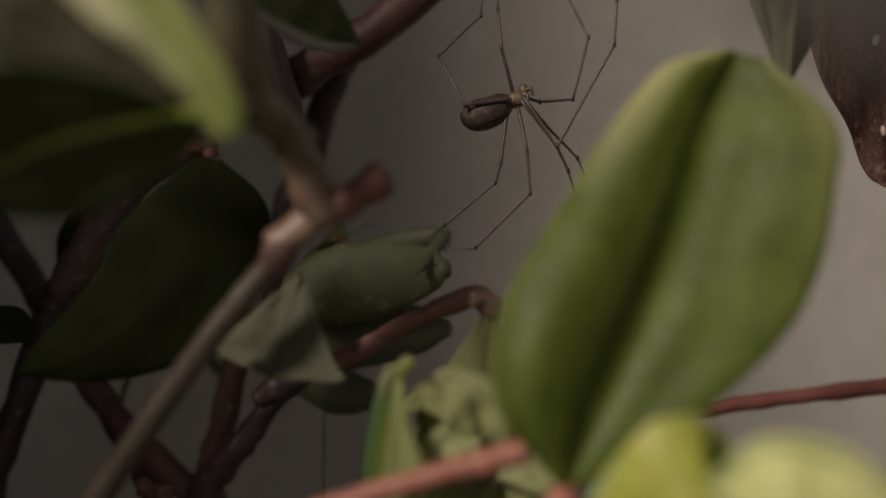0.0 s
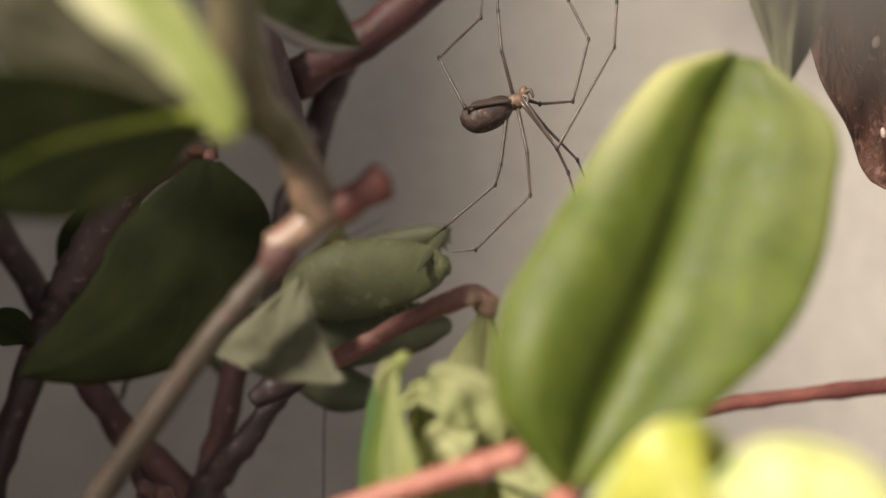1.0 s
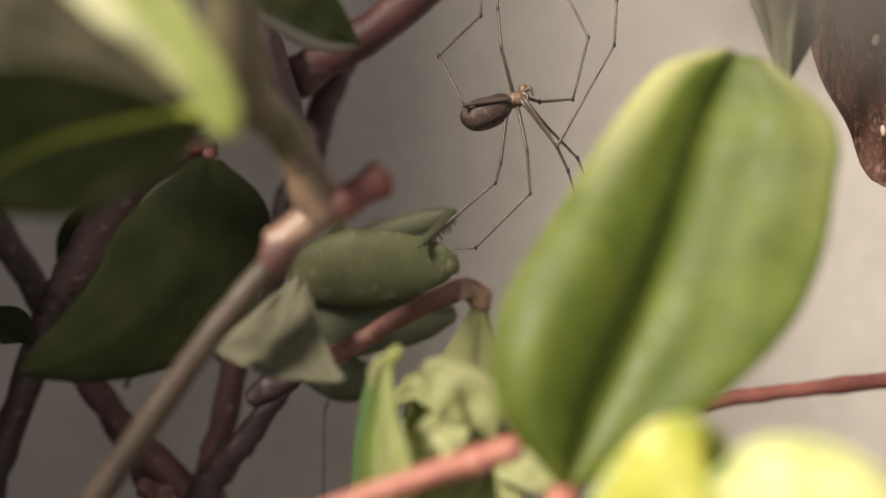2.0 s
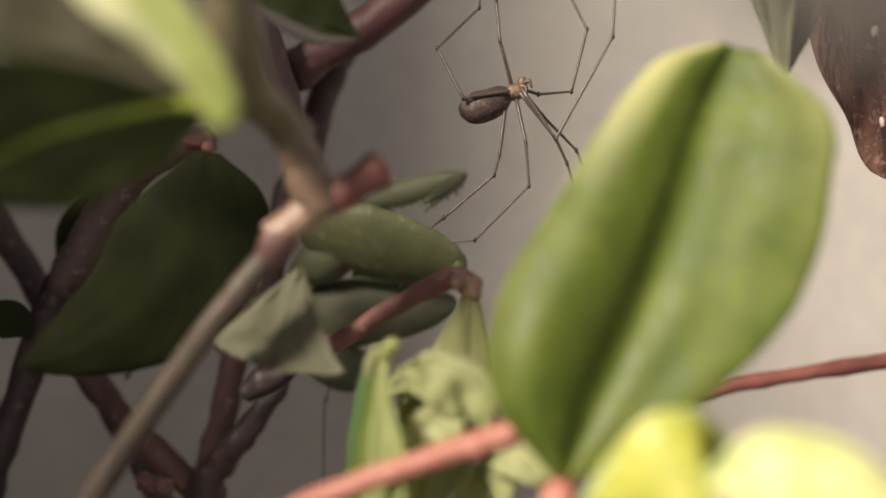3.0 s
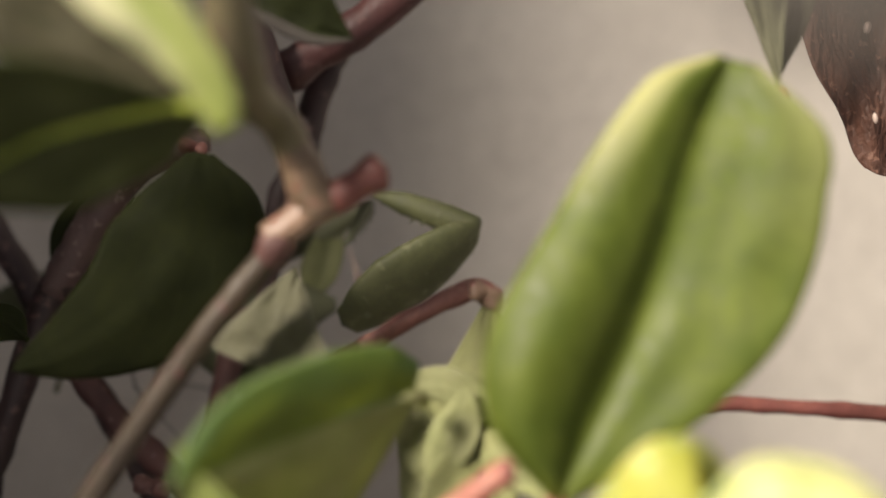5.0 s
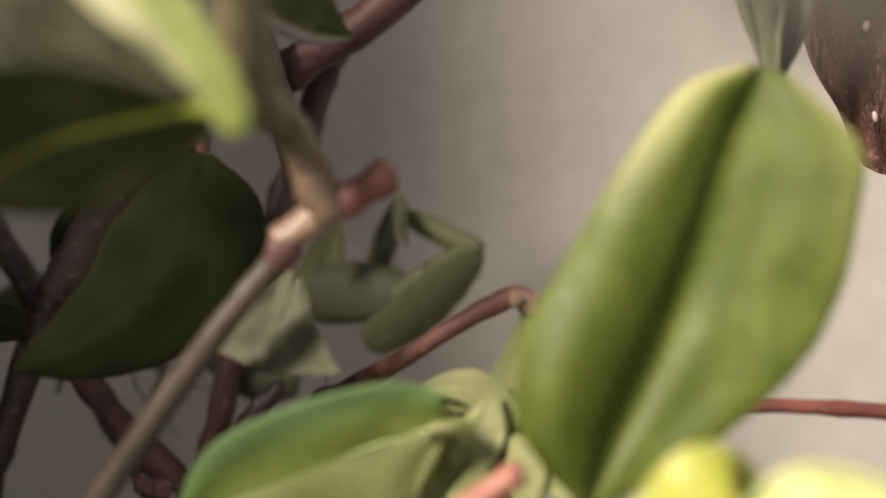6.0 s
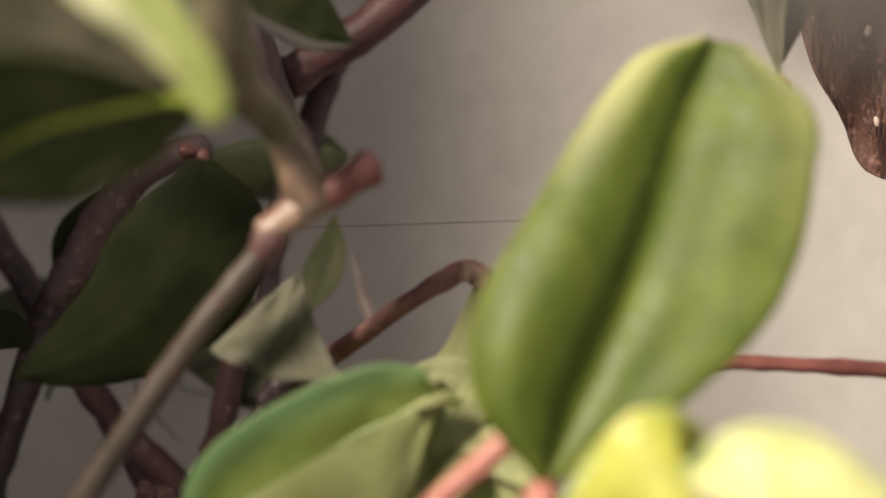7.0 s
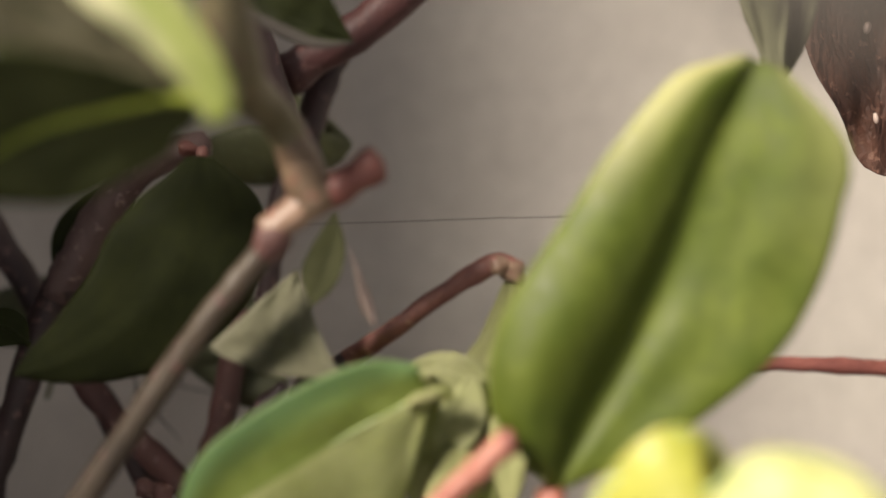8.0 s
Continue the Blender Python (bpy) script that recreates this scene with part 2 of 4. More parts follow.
# dull olive with the upper left leaf's shade mixed into the colour
SHADED = leaf_skin("leaf_shaded_olive", (0.064, 0.06, 0.034), (0.105, 0.098, 0.058), (0.115, 0.107, 0.065), 0.12, 0.7, spec=0.2)
OLIVE = leaf_skin("leaf_soft_olive", (0.13, 0.14, 0.06), (0.20, 0.21, 0.10), (0.22, 0.23, 0.12), 0.25, 0.65, spec=0.2)
FADED = leaf_skin("leaf_faded_olive", (0.25, 0.265, 0.11), (0.35, 0.36, 0.17), (0.38, 0.39, 0.2), 0.3, 0.65, veined=0.06, spec=0.2, spots=0.12)
MILKY = leaf_skin("leaf_milky_green", (0.40, 0.445, 0.18), (0.54, 0.58, 0.285), (0.58, 0.6, 0.33), 0.64, 0.65, (0.62, 0.65, 0.26), veined=0.08, spec=0.2, spots=0.15)
# FOLDED's bluish rim is a glossy reflection painted as colour
FOLDED = leaf_skin("leaf_folded_green", (0.19, 0.262, 0.055), (0.26, 0.33, 0.09), (0.44, 0.50, 0.27), 0.62, 0.6, (0.56, 0.62, 0.14), spec=0.3, veined=0.04, spots=0.2, rim=(0.18, 0.32, 0.14), rim_edge=(0.35, 0.85))
CURL_BACK = leaf_skin("leaf_curled_underside", (0.25, 0.31, 0.085), (0.35, 0.41, 0.135), (0.44, 0.48, 0.22), 0.66, 0.6, (0.62, 0.66, 0.2), veined=0.08, spots=0.15)
RIB_DEEP = surface("midrib_deep_green", (0.020, 0.032, 0.007), (0.04, 0.056, 0.012), rough=0.6)
RIB_LIME = surface("midrib_lime", (0.22, 0.28, 0.02), (0.35, 0.42, 0.045), rough=0.6)
RIB = surface("midrib_pale_green", (0.22, 0.30, 0.10), (0.34, 0.40, 0.18), rough=0.5)
RIB_DARK = surface("midrib_dark_green", (0.06, 0.11, 0.03), (0.11, 0.17, 0.05), rough=0.5)
STEM = surface("stem_grey_brown", (0.042, 0.031, 0.02), (0.105, 0.079, 0.053), 220, 2200, 0.5, 0.0002, (1, 1, 0.35), spots=(0.10, 0.055, 0.045))
STEM_RED = surface("stem_red_brown", (0.12, 0.036, 0.030), (0.24, 0.085, 0.065), 260, 2200, 0.5, 0.0002, (1, 1, 0.5), spots=(0.12, 0.05, 0.04))
STEM_PINK = surface("stem_salmon", (0.28, 0.092, 0.064), (0.40, 0.175, 0.125), 300, 2400, 0.5, 0.0002, spots=(0.26, 0.09, 0.062))
STEM_TWIG = surface("twig_dusty_red", (0.155, 0.06, 0.05), (0.29, 0.13, 0.105), 280, 2300, 0.55, 0.0003, (1, 1, 0.5), spots=(0.32, 0.17, 0.13))
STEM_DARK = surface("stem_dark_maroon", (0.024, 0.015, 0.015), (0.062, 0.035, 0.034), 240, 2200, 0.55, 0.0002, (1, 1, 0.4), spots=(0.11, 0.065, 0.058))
STEM_DUSK = surface("stem_dusky_red", (0.068, 0.029, 0.025), (0.136, 0.063, 0.054), 240, 2200, 0.6, 0.0002, (1, 1, 0.4), spots=(0.2, 0.12, 0.105))
STEM_WINE = surface("stem_dull_wine", (0.052, 0.019, 0.018), (0.104, 0.04, 0.037), 240, 2200, 0.55, 0.0002, (1, 1, 0.4), spots=(0.12, 0.058, 0.052))
STEM_GREEN = surface("stem_olive", (0.088, 0.077, 0.037), (0.17, 0.144, 0.077), 220, 2000, 0.5, 0.0002, spots=(0.12, 0.08, 0.05))
STEM_DUSTY = surface("stem_dusty_pink", (0.085, 0.05, 0.045), (0.17, 0.112, 0.10), 240, 2200, 0.6, 0.0002, (1, 1, 0.4), spots=(0.26, 0.185, 0.165))
COLLAR = surface("bark_pinkish_tan", (0.15, 0.085, 0.058), (0.36, 0.245, 0.17), 340, 2400, 0.34, 0.0003, (1, 1, 0.4), spots=(0.27, 0.11, 0.085))
WITHERED = surface("withered_pinkish", (0.27, 0.205, 0.17), (0.42, 0.33, 0.285), 400, 2400, 0.6, 0.0002)
HUSK = surface("node_husk_brown", (0.085, 0.058, 0.036), (0.22, 0.155, 0.10), 300, 2600, 0.3, 0.0003, spots=(0.18, 0.09, 0.065))

# ---- the setting: a pale painted enclosure ----
WALL = surface("wall_pale_paint", (0.53, 0.495, 0.438), (0.65, 0.615, 0.548), 28, 900, 0.75, 0.00012)
ROOM = surface("room_grey", (0.24, 0.25, 0.28), (0.32, 0.33, 0.37), 20, 500, 0.7, 0.0002)
SOIL = surface("soil_brown", (0.03, 0.02, 0.013), (0.09, 0.06, 0.04), 90, 900, 0.95, 0.001)


def box(name, lo, hi, material, label, category):
    bm = bmesh.new()
    c = [(a + b) / 2 for a, b in zip(lo, hi)]
    bmesh.ops.create_cube(bm, size=1.0, matrix=Matrix.Translation(c) @ Matrix.Diagonal((*[b - a for a, b in zip(lo, hi)], 1)))
    ob = part(name, bm, material, None, smooth=False)
    return tagged(ob, label, category, kind="structure")


PANEL = surface("dark_panel", (0.07, 0.068, 0.07), (0.10, 0.097, 0.10), 20, 400, 0.7, 0.0002)
WALL_Y = 175
box("wall_back", (-360, WALL_Y, -10), (360, WALL_Y + 12, 470), WALL, "plain pale grey painted wall behind the plants", "wall")
# unseen panel, added to keep lamp light off the left of the wall
box("shade_panel_left", (-108, -10, -10), (-100, WALL_Y, 470), PANEL, "plain dark panel added out of view to shade the wall's left", "wall")
box("wall_outer_left", (-372, -420, -10), (-360, WALL_Y + 12, 470), ROOM, "plain grey room wall", "wall")
box("wall_outer_right", (360, -420, -10), (372, WALL_Y + 12, 470), ROOM, "plain grey room wall", "wall")
box("wall_front", (-360, -432, -10), (360, -420, 470), ROOM, "plain grey room wall", "wall")
box("ceiling", (-372, -432, 470), (372, WALL_Y + 12, 482), ROOM, "plain grey ceiling", "ceiling")
box("floor", (-372, -432, -22), (372, WALL_Y + 12, -10), ROOM, "plain dark floor under the soil", "floor")
bm = bmesh.new()
bmesh.ops.create_grid(bm, x_segments=60, y_segments=24, size=1.0, matrix=Matrix.Translation((0, 95, 0)) @ Matrix.Diagonal((355, 76, 1, 1)))
for v in bm.verts:
    v.co.z = 3.0 * noise.noise(v.co * 0.03) + 1.2 * noise.noise(v.co * 0.15) - 1
made = bmesh.ops.extrude_face_region(bm, geom=bm.faces[:])
for v in [g for g in made["geom"] if isinstance(g, bmesh.types.BMVert)]:
    v.co.z = -10
ground = tagged(part("ground", bm, SOIL, None), "dark brown crumbly potting soil on the floor", "soil", kind="structure")

# ---- the shoot with the cut reddish tip, and its leaves near the lens ----
shoot = thing("leafy_shoot", (-49.3, 86.0, 8.3), "brown-stemmed leafy shoot with a cut reddish tip, rooted in soil", "plant")
part("stem", rod([(-50.6, 86.0, 4.6), (-42.0, 86.0, 71.9), (-33.8, 86.0, 91.0), (-28.1, 86.0, 99.6), (-20.6, 86.0, 110.3), (-16.1, 86.0, 116.0), (-13.1, 86.0, 119.5)],
     [1.73, 1.54, 1.32, 1.18, 1.09, 1.09, 1.23], sides=14, rough=0.18), STEM, shoot)
part("node_ring", rod([(-14.2, 86.0, 118.2), (-13.6, 86.0, 118.9), (-13.1, 86.0, 119.6), (-12.5, 86.0, 120.3)], [1.14, 1.41, 1.54, 1.36], sides=14, rough=0.2), STEM_DUSK, shoot, "swollen reddish node")
part("collar", rod([(-13.5, 86.0, 120.0), (-11.9, 86.0, 121.3), (-10.1, 86.0, 122.6), (-8.3, 86.0, 123.4)], [1.32, 1.36, 1.45, 1.27], sides=14, rough=0.2), COLLAR, shoot, "pinkish tan bark collar under the cut")
part("cut_tip", rod([(-8.8, 86.0, 123.1), (-7.8, 86.0, 123.7), (-6.3, 86.0, 124.6), (-4.9, 86.0, 125.4), (-4.5, 86.0, 125.6)], [1.27, 1.41, 1.36, 1.54, 1.36], sides=14, rough=0.16), STEM_RED, shoot, "stub with a reddish cut end")
part("branch_base", rod([(-9.6, 86.0, 122.2), (-10.3, 85.5, 124.1), (-10.9, 85.0, 125.8), (-11.6, 84.0, 127.5)], [1.75, 1.8, 1.65, 1.45], sides=14, rough=0.22), HUSK, shoot, "tan swollen joint of the side branch")
part("branch", rod([(-11.3, 84.5, 126.7), (-11.9, 83.5, 128.1), (-12.7, 82.0, 129.4), (-13.9, 79.0, 130.7), (-14.4, 76.0, 133.3), (-14.6, 74.0, 137.2), (-14.6, 72.0, 142.9)],
     [1.35, 1.5, 1.6, 1.78, 1.95, 1.8, 1.5], sides=14, rough=0.14), STEM_GREEN, shoot, "bent olive side branch")
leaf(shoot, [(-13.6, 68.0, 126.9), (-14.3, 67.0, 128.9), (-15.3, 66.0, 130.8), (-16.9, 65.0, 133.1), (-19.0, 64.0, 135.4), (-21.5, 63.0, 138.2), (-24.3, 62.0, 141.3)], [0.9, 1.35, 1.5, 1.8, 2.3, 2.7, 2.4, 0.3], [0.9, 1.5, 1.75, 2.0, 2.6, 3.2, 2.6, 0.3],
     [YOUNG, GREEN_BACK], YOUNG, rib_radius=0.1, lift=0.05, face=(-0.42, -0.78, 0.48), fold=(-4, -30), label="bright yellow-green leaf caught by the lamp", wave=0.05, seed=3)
part("petiole", rod([(-23.3, 62.2, 141.0), (-20.5, 64.0, 144.5), (-17.0, 69.0, 145.0), (-14.7, 72.0, 142.5)], [0.5, 0.6, 0.7, 0.8], sides=8), STEM_GREEN, shoot)
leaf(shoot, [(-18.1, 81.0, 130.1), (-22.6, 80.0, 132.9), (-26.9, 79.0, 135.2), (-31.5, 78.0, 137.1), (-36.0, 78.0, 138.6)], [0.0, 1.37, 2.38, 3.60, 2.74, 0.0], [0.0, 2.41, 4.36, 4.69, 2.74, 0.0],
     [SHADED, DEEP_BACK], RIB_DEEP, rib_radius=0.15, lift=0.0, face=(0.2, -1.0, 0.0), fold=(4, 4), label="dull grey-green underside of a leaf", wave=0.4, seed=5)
leaf(shoot, [(-15.9, 72.0, 128.9), (-17.6, 71.5, 129.0), (-19.4, 71.0, 128.6), (-22.3, 70.0, 127.8), (-25.7, 69.5, 126.7), (-29.0, 69.0, 124.9), (-33.5, 69.0, 122.4)], [1.6, 3.2, 4.0, 4.8, 5.3, 5.7, 5.2, 3.2, 0.2], [0.1, 0.6, 1.4, 2.6, 4.4, 6.4, 7.0, 4.0, 0.2],
     [DEEP, DEEP_BACK], RIB_LIME, rib_radius=0.42, face=(0.15, -1.0, -0.1), fold=(-26, 40), label="dark green fleshy leaf with a bright midrib", wave=0.4, seed=7)
part("petiole", rod([(-15.7, 72.2, 129.3), (-14.6, 75.0, 130.0), (-13.9, 79.0, 130.6)], [0.5, 0.6, 0.7], sides=8), STEM_GREEN, shoot)

# ---- the plant behind: crossing stems, a dark leaf, pale curled leaves ----
back = thing("woody_plant", (-45.1, 118.0, 4.1), "many-stemmed woody plant with dark leaves, rooted in soil", "plant")
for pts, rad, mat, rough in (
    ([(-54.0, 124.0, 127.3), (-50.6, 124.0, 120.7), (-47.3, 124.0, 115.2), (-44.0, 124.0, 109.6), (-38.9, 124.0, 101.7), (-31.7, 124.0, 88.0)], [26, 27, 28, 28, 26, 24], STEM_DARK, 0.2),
    # one stem in two colours: paler above, shade put into the dark lower part
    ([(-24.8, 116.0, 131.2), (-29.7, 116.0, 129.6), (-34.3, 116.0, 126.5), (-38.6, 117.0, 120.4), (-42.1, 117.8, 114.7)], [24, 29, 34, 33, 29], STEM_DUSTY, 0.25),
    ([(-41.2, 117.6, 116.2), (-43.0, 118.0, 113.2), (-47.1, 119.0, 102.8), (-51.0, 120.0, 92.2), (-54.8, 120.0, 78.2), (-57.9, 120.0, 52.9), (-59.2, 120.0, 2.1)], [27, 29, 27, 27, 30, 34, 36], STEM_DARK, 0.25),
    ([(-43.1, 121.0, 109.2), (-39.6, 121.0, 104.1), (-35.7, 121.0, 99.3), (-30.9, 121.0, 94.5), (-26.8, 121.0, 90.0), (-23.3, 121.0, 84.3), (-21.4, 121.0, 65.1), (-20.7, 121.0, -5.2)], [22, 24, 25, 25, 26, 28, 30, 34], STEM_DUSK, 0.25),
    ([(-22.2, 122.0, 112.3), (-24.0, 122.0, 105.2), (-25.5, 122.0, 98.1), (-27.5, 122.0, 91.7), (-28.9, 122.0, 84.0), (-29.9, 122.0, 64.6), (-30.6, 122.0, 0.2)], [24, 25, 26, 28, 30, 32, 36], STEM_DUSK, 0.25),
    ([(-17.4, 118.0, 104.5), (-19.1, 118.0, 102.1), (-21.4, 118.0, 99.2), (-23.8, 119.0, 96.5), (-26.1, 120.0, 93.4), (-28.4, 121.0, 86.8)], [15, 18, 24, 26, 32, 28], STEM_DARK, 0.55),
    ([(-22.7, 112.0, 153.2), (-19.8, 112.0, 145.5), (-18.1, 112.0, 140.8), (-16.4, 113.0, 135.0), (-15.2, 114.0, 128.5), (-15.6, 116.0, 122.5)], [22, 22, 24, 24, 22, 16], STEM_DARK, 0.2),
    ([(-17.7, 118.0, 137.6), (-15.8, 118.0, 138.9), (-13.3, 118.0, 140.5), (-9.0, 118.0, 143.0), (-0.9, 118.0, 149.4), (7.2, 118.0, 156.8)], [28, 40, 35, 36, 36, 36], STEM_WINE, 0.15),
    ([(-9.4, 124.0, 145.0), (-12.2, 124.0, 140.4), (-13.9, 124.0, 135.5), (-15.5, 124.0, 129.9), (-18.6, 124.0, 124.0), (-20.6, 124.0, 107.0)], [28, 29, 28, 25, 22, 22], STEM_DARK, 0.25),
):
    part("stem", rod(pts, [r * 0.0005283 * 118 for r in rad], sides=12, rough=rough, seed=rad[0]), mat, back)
part("bud_scar", ball(ball(bmesh.new(), (-25.6, 111.0, 130.1), (1.2, 1.0, 0.8), 20, rough=0.5), (-24.0, 110.0, 129.6), (0.6, 0.6, 0.7), rough=0.5), STEM_TWIG, back, "dusky pink flaky leaf scar")
part("bud_scar", ball(ball(bmesh.new(), (-31.4, 114.0, 94.3), (1.7, 1.2, 1.1), rough=0.6), (-29.4, 113.0, 94.0), (1.0, 0.9, 0.8), rough=0.6), STEM_DUSK, back, "flaky brown leaf scar")
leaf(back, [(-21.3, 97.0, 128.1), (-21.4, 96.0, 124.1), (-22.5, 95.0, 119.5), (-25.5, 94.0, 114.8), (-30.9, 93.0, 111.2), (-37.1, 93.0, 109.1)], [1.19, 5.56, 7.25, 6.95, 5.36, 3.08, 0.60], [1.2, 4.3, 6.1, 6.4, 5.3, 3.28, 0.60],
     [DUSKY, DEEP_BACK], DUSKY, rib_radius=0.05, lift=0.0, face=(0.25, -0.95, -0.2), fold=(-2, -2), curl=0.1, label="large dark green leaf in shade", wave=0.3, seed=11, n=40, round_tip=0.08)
leaf(back, [(-14.6, 90.5, 109.0), (-14.1, 91.0, 111.0), (-13.5, 91.5, 113.3), (-12.8, 92.0, 115.6), (-12.2, 92.5, 117.8)], [0.6, 5.2, 5.0, 4.2, 3.3, 2.5, 1.7, 1.0, 0.1], [0.6, 6.0, 5.3, 4.3, 3.4, 2.5, 1.7, 0.9, 0.1],
     [PALE, DEEP_BACK], PALE, rib_radius=0.15, lift=0.05, face=(0.05, -0.98, 0.1), fold=(-8, 4), curl=(0.05, -0.05), label="pale three-cornered leaf underside with a folded edge", wave=0.5, seed=2, n=36)
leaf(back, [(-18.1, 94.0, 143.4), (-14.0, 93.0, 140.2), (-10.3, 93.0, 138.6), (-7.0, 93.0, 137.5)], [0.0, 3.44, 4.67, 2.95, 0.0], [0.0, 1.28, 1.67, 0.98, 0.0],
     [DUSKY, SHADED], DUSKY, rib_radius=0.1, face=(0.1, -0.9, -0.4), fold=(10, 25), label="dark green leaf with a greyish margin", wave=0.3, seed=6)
part("leaf_margin", blade([(-17.0, 92.4, 140.9), (-13.6, 92.4, 138.7), (-10.2, 92.4, 137.3), (-7.0, 92.4, 137.3)], [0.1, 0.59, 0.44, 0.1], [0.1, 0.59, 0.44, 0.1], fold=(0, 0), n=16, m=3), [GREYISH, GREYISH], back, "dull grey rolled leaf margin")
leaf(back, [(-12.3, 128.0, 123.8), (-13.0, 128.0, 120.1), (-14.2, 127.0, 116.0), (-15.9, 126.0, 112.1)], [0.2, 2.01, 2.28, 0.2], [0.2, 1.74, 2.28, 0.2], [OLIVE, OLIVE], OLIVE, label="dull olive leaf behind the stems", fold=(12, 12))
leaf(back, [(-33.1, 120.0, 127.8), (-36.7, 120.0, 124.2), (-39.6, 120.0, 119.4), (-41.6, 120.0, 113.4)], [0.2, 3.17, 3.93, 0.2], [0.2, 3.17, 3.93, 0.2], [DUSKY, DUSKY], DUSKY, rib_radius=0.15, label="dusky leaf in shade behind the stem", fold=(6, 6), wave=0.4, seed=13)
part("wisp", rod([(-10.5, 128.0, 119.0), (-9.6, 128.0, 116.0), (-9.0, 128.0, 113.6), (-7.8, 127.0, 110.4)], [0.12, 0.35, 0.8, 0.5], sides=8, rough=0.2), WITHERED, back, "thin pinkish withered sliver")
leaf(back, [(-42.8, 112.0, 110.0), (-45.2, 112.0, 111.8), (-49.9, 112.0, 113.0)], [0.0, 2.13, 0.0], [0.0, 2.13, 0.0], [DUSKY, DUSKY], DUSKY, label="small dark leaf behind the stems", fold=(5, 5))

# ---- the sprig with the large fleshy leaf and two young leaves ----
sprig = thing("fleshy_sprig", (9.3, 80.0, 102.1), "sprig with one large fleshy green leaf and yellow young leaves", "plant")
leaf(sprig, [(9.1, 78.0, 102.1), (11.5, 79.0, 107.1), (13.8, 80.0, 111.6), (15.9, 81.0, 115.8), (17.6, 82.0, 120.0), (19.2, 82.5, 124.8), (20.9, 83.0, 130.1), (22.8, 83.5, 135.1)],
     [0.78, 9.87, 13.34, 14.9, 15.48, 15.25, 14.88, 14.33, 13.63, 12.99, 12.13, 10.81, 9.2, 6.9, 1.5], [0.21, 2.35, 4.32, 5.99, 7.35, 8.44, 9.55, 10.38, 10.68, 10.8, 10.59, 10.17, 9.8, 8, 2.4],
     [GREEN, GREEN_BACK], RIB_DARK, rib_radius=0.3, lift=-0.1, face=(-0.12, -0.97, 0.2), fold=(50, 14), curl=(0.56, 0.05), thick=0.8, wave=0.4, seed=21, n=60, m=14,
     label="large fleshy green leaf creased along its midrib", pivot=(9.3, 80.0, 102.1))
yellow = leaf(sprig, [(9.0, 72.0, 101.0), (11.5, 70.0, 105.3), (14.3, 69.0, 108.1), (17.6, 70.0, 108.0), (20.4, 72.0, 102.5)], [0.2, 1.11, 1.48, 1.11, 0.0], [0.2, 7.40, 11.83, 8.88, 0.0],
     [YELLOW, YELLOW], RIB, face=(-0.3, -0.6, 0.75), fold=(-20, -30), label="bright yellow young leaf", wave=0.6, seed=22)
cream = leaf(sprig, [(16.4, 66.0, 105.0), (18.8, 65.0, 107.3), (22.2, 64.0, 107.7), (26.8, 63.0, 105.4), (30.4, 63.0, 101.9)], [0.2, 1.37, 1.76, 1.33, 0.0], [0.2, 7.56, 11.50, 8.6, 0.0],
     [CREAM, CREAM], RIB, face=(-0.2, -0.5, 0.85), fold=(-15, -20), label="pale cream-yellow young leaf", wave=0.5, seed=23)
part("young_leaf", blade([(9.6, 84.0, 99.4), (8.0, 86.0, 101.4), (5.4, 88.0, 102.6), (3.1, 90.0, 101.5)], [0.2, 1.54, 2.02, 0.2], [0.2, 1.36, 1.84, 0.2], face=(-0.2, -0.8, 0.5), fold=(10, 10), wave=0.8, seed=9, n=18, m=6), [SOFT, SOFT], sprig, "pale crumpled young leaf")
part("stem", rod([(9.1, 79.0, 102.4), (8.3, 78.0, 99.8), (9.2, 77.0, 93.2), (11.2, 77.0, -4.4)], [0.83, 1.07, 1.22, 1.38], rough=0.15), STEM_PINK, sprig)

# ---- red twigs ----
side_twig = thing("red_twig", (48.4, 118.0, 104.9), "thin bare red twig", "twig", "red twigs")
part("stem", rod([(24.7, 118.0, 101.5), (32.2, 118.0, 103.0), (39.7, 118.0, 103.9), (44.6, 118.0, 104.5), (48.9, 118.0, 105.0), (60.8, 118.0, 106.3), (66.5, 118.0, 72.7), (67.1, 118.0, -2.1)],
     [0.81, 0.94, 0.87, 1.00, 0.94, 1.06, 1.25, 1.37], rough=0.2), STEM_RED, side_twig)

mid_twig = thing("budded_twig", (3.1, 97.0, 115.8), "red twig with a knobbed end carrying a pale leaf stalk", "twig", "red twigs")
part("stem", rod([(-13.8, 99.0, 108.1), (-11.2, 99.0, 109.4), (-8.5, 98.0, 110.8), (-3.3, 97.0, 113.8), (0.3, 97.0, 115.5), (2.5, 97.0, 116.1), (3.8, 96.5, 115.4)],
     [0.98, 0.93, 0.93, 0.87, 0.97, 1.02, 0.97], rough=0.2), STEM_TWIG, mid_twig)
part("stub", rod([(-17.7, 99.0, 105.8), (-16.4, 99.0, 106.8), (-14.6, 99.0, 107.6), (-12.5, 99.0, 108.8)], [0.84, 1.26, 1.15, 0.89], rough=0.3), STEM_DARK, mid_twig, "brown wrinkled lower stub")
part("knob", ball(ball(bmesh.new(), (3.5, 96.5, 115.4), (1.25, 1.1, 1.1), 30, rough=0.4), (2.4, 96.0, 116.0), (1.0, 1.0, 0.9), rough=0.4), COLLAR, mid_twig, "salmon knob at the twig's end")
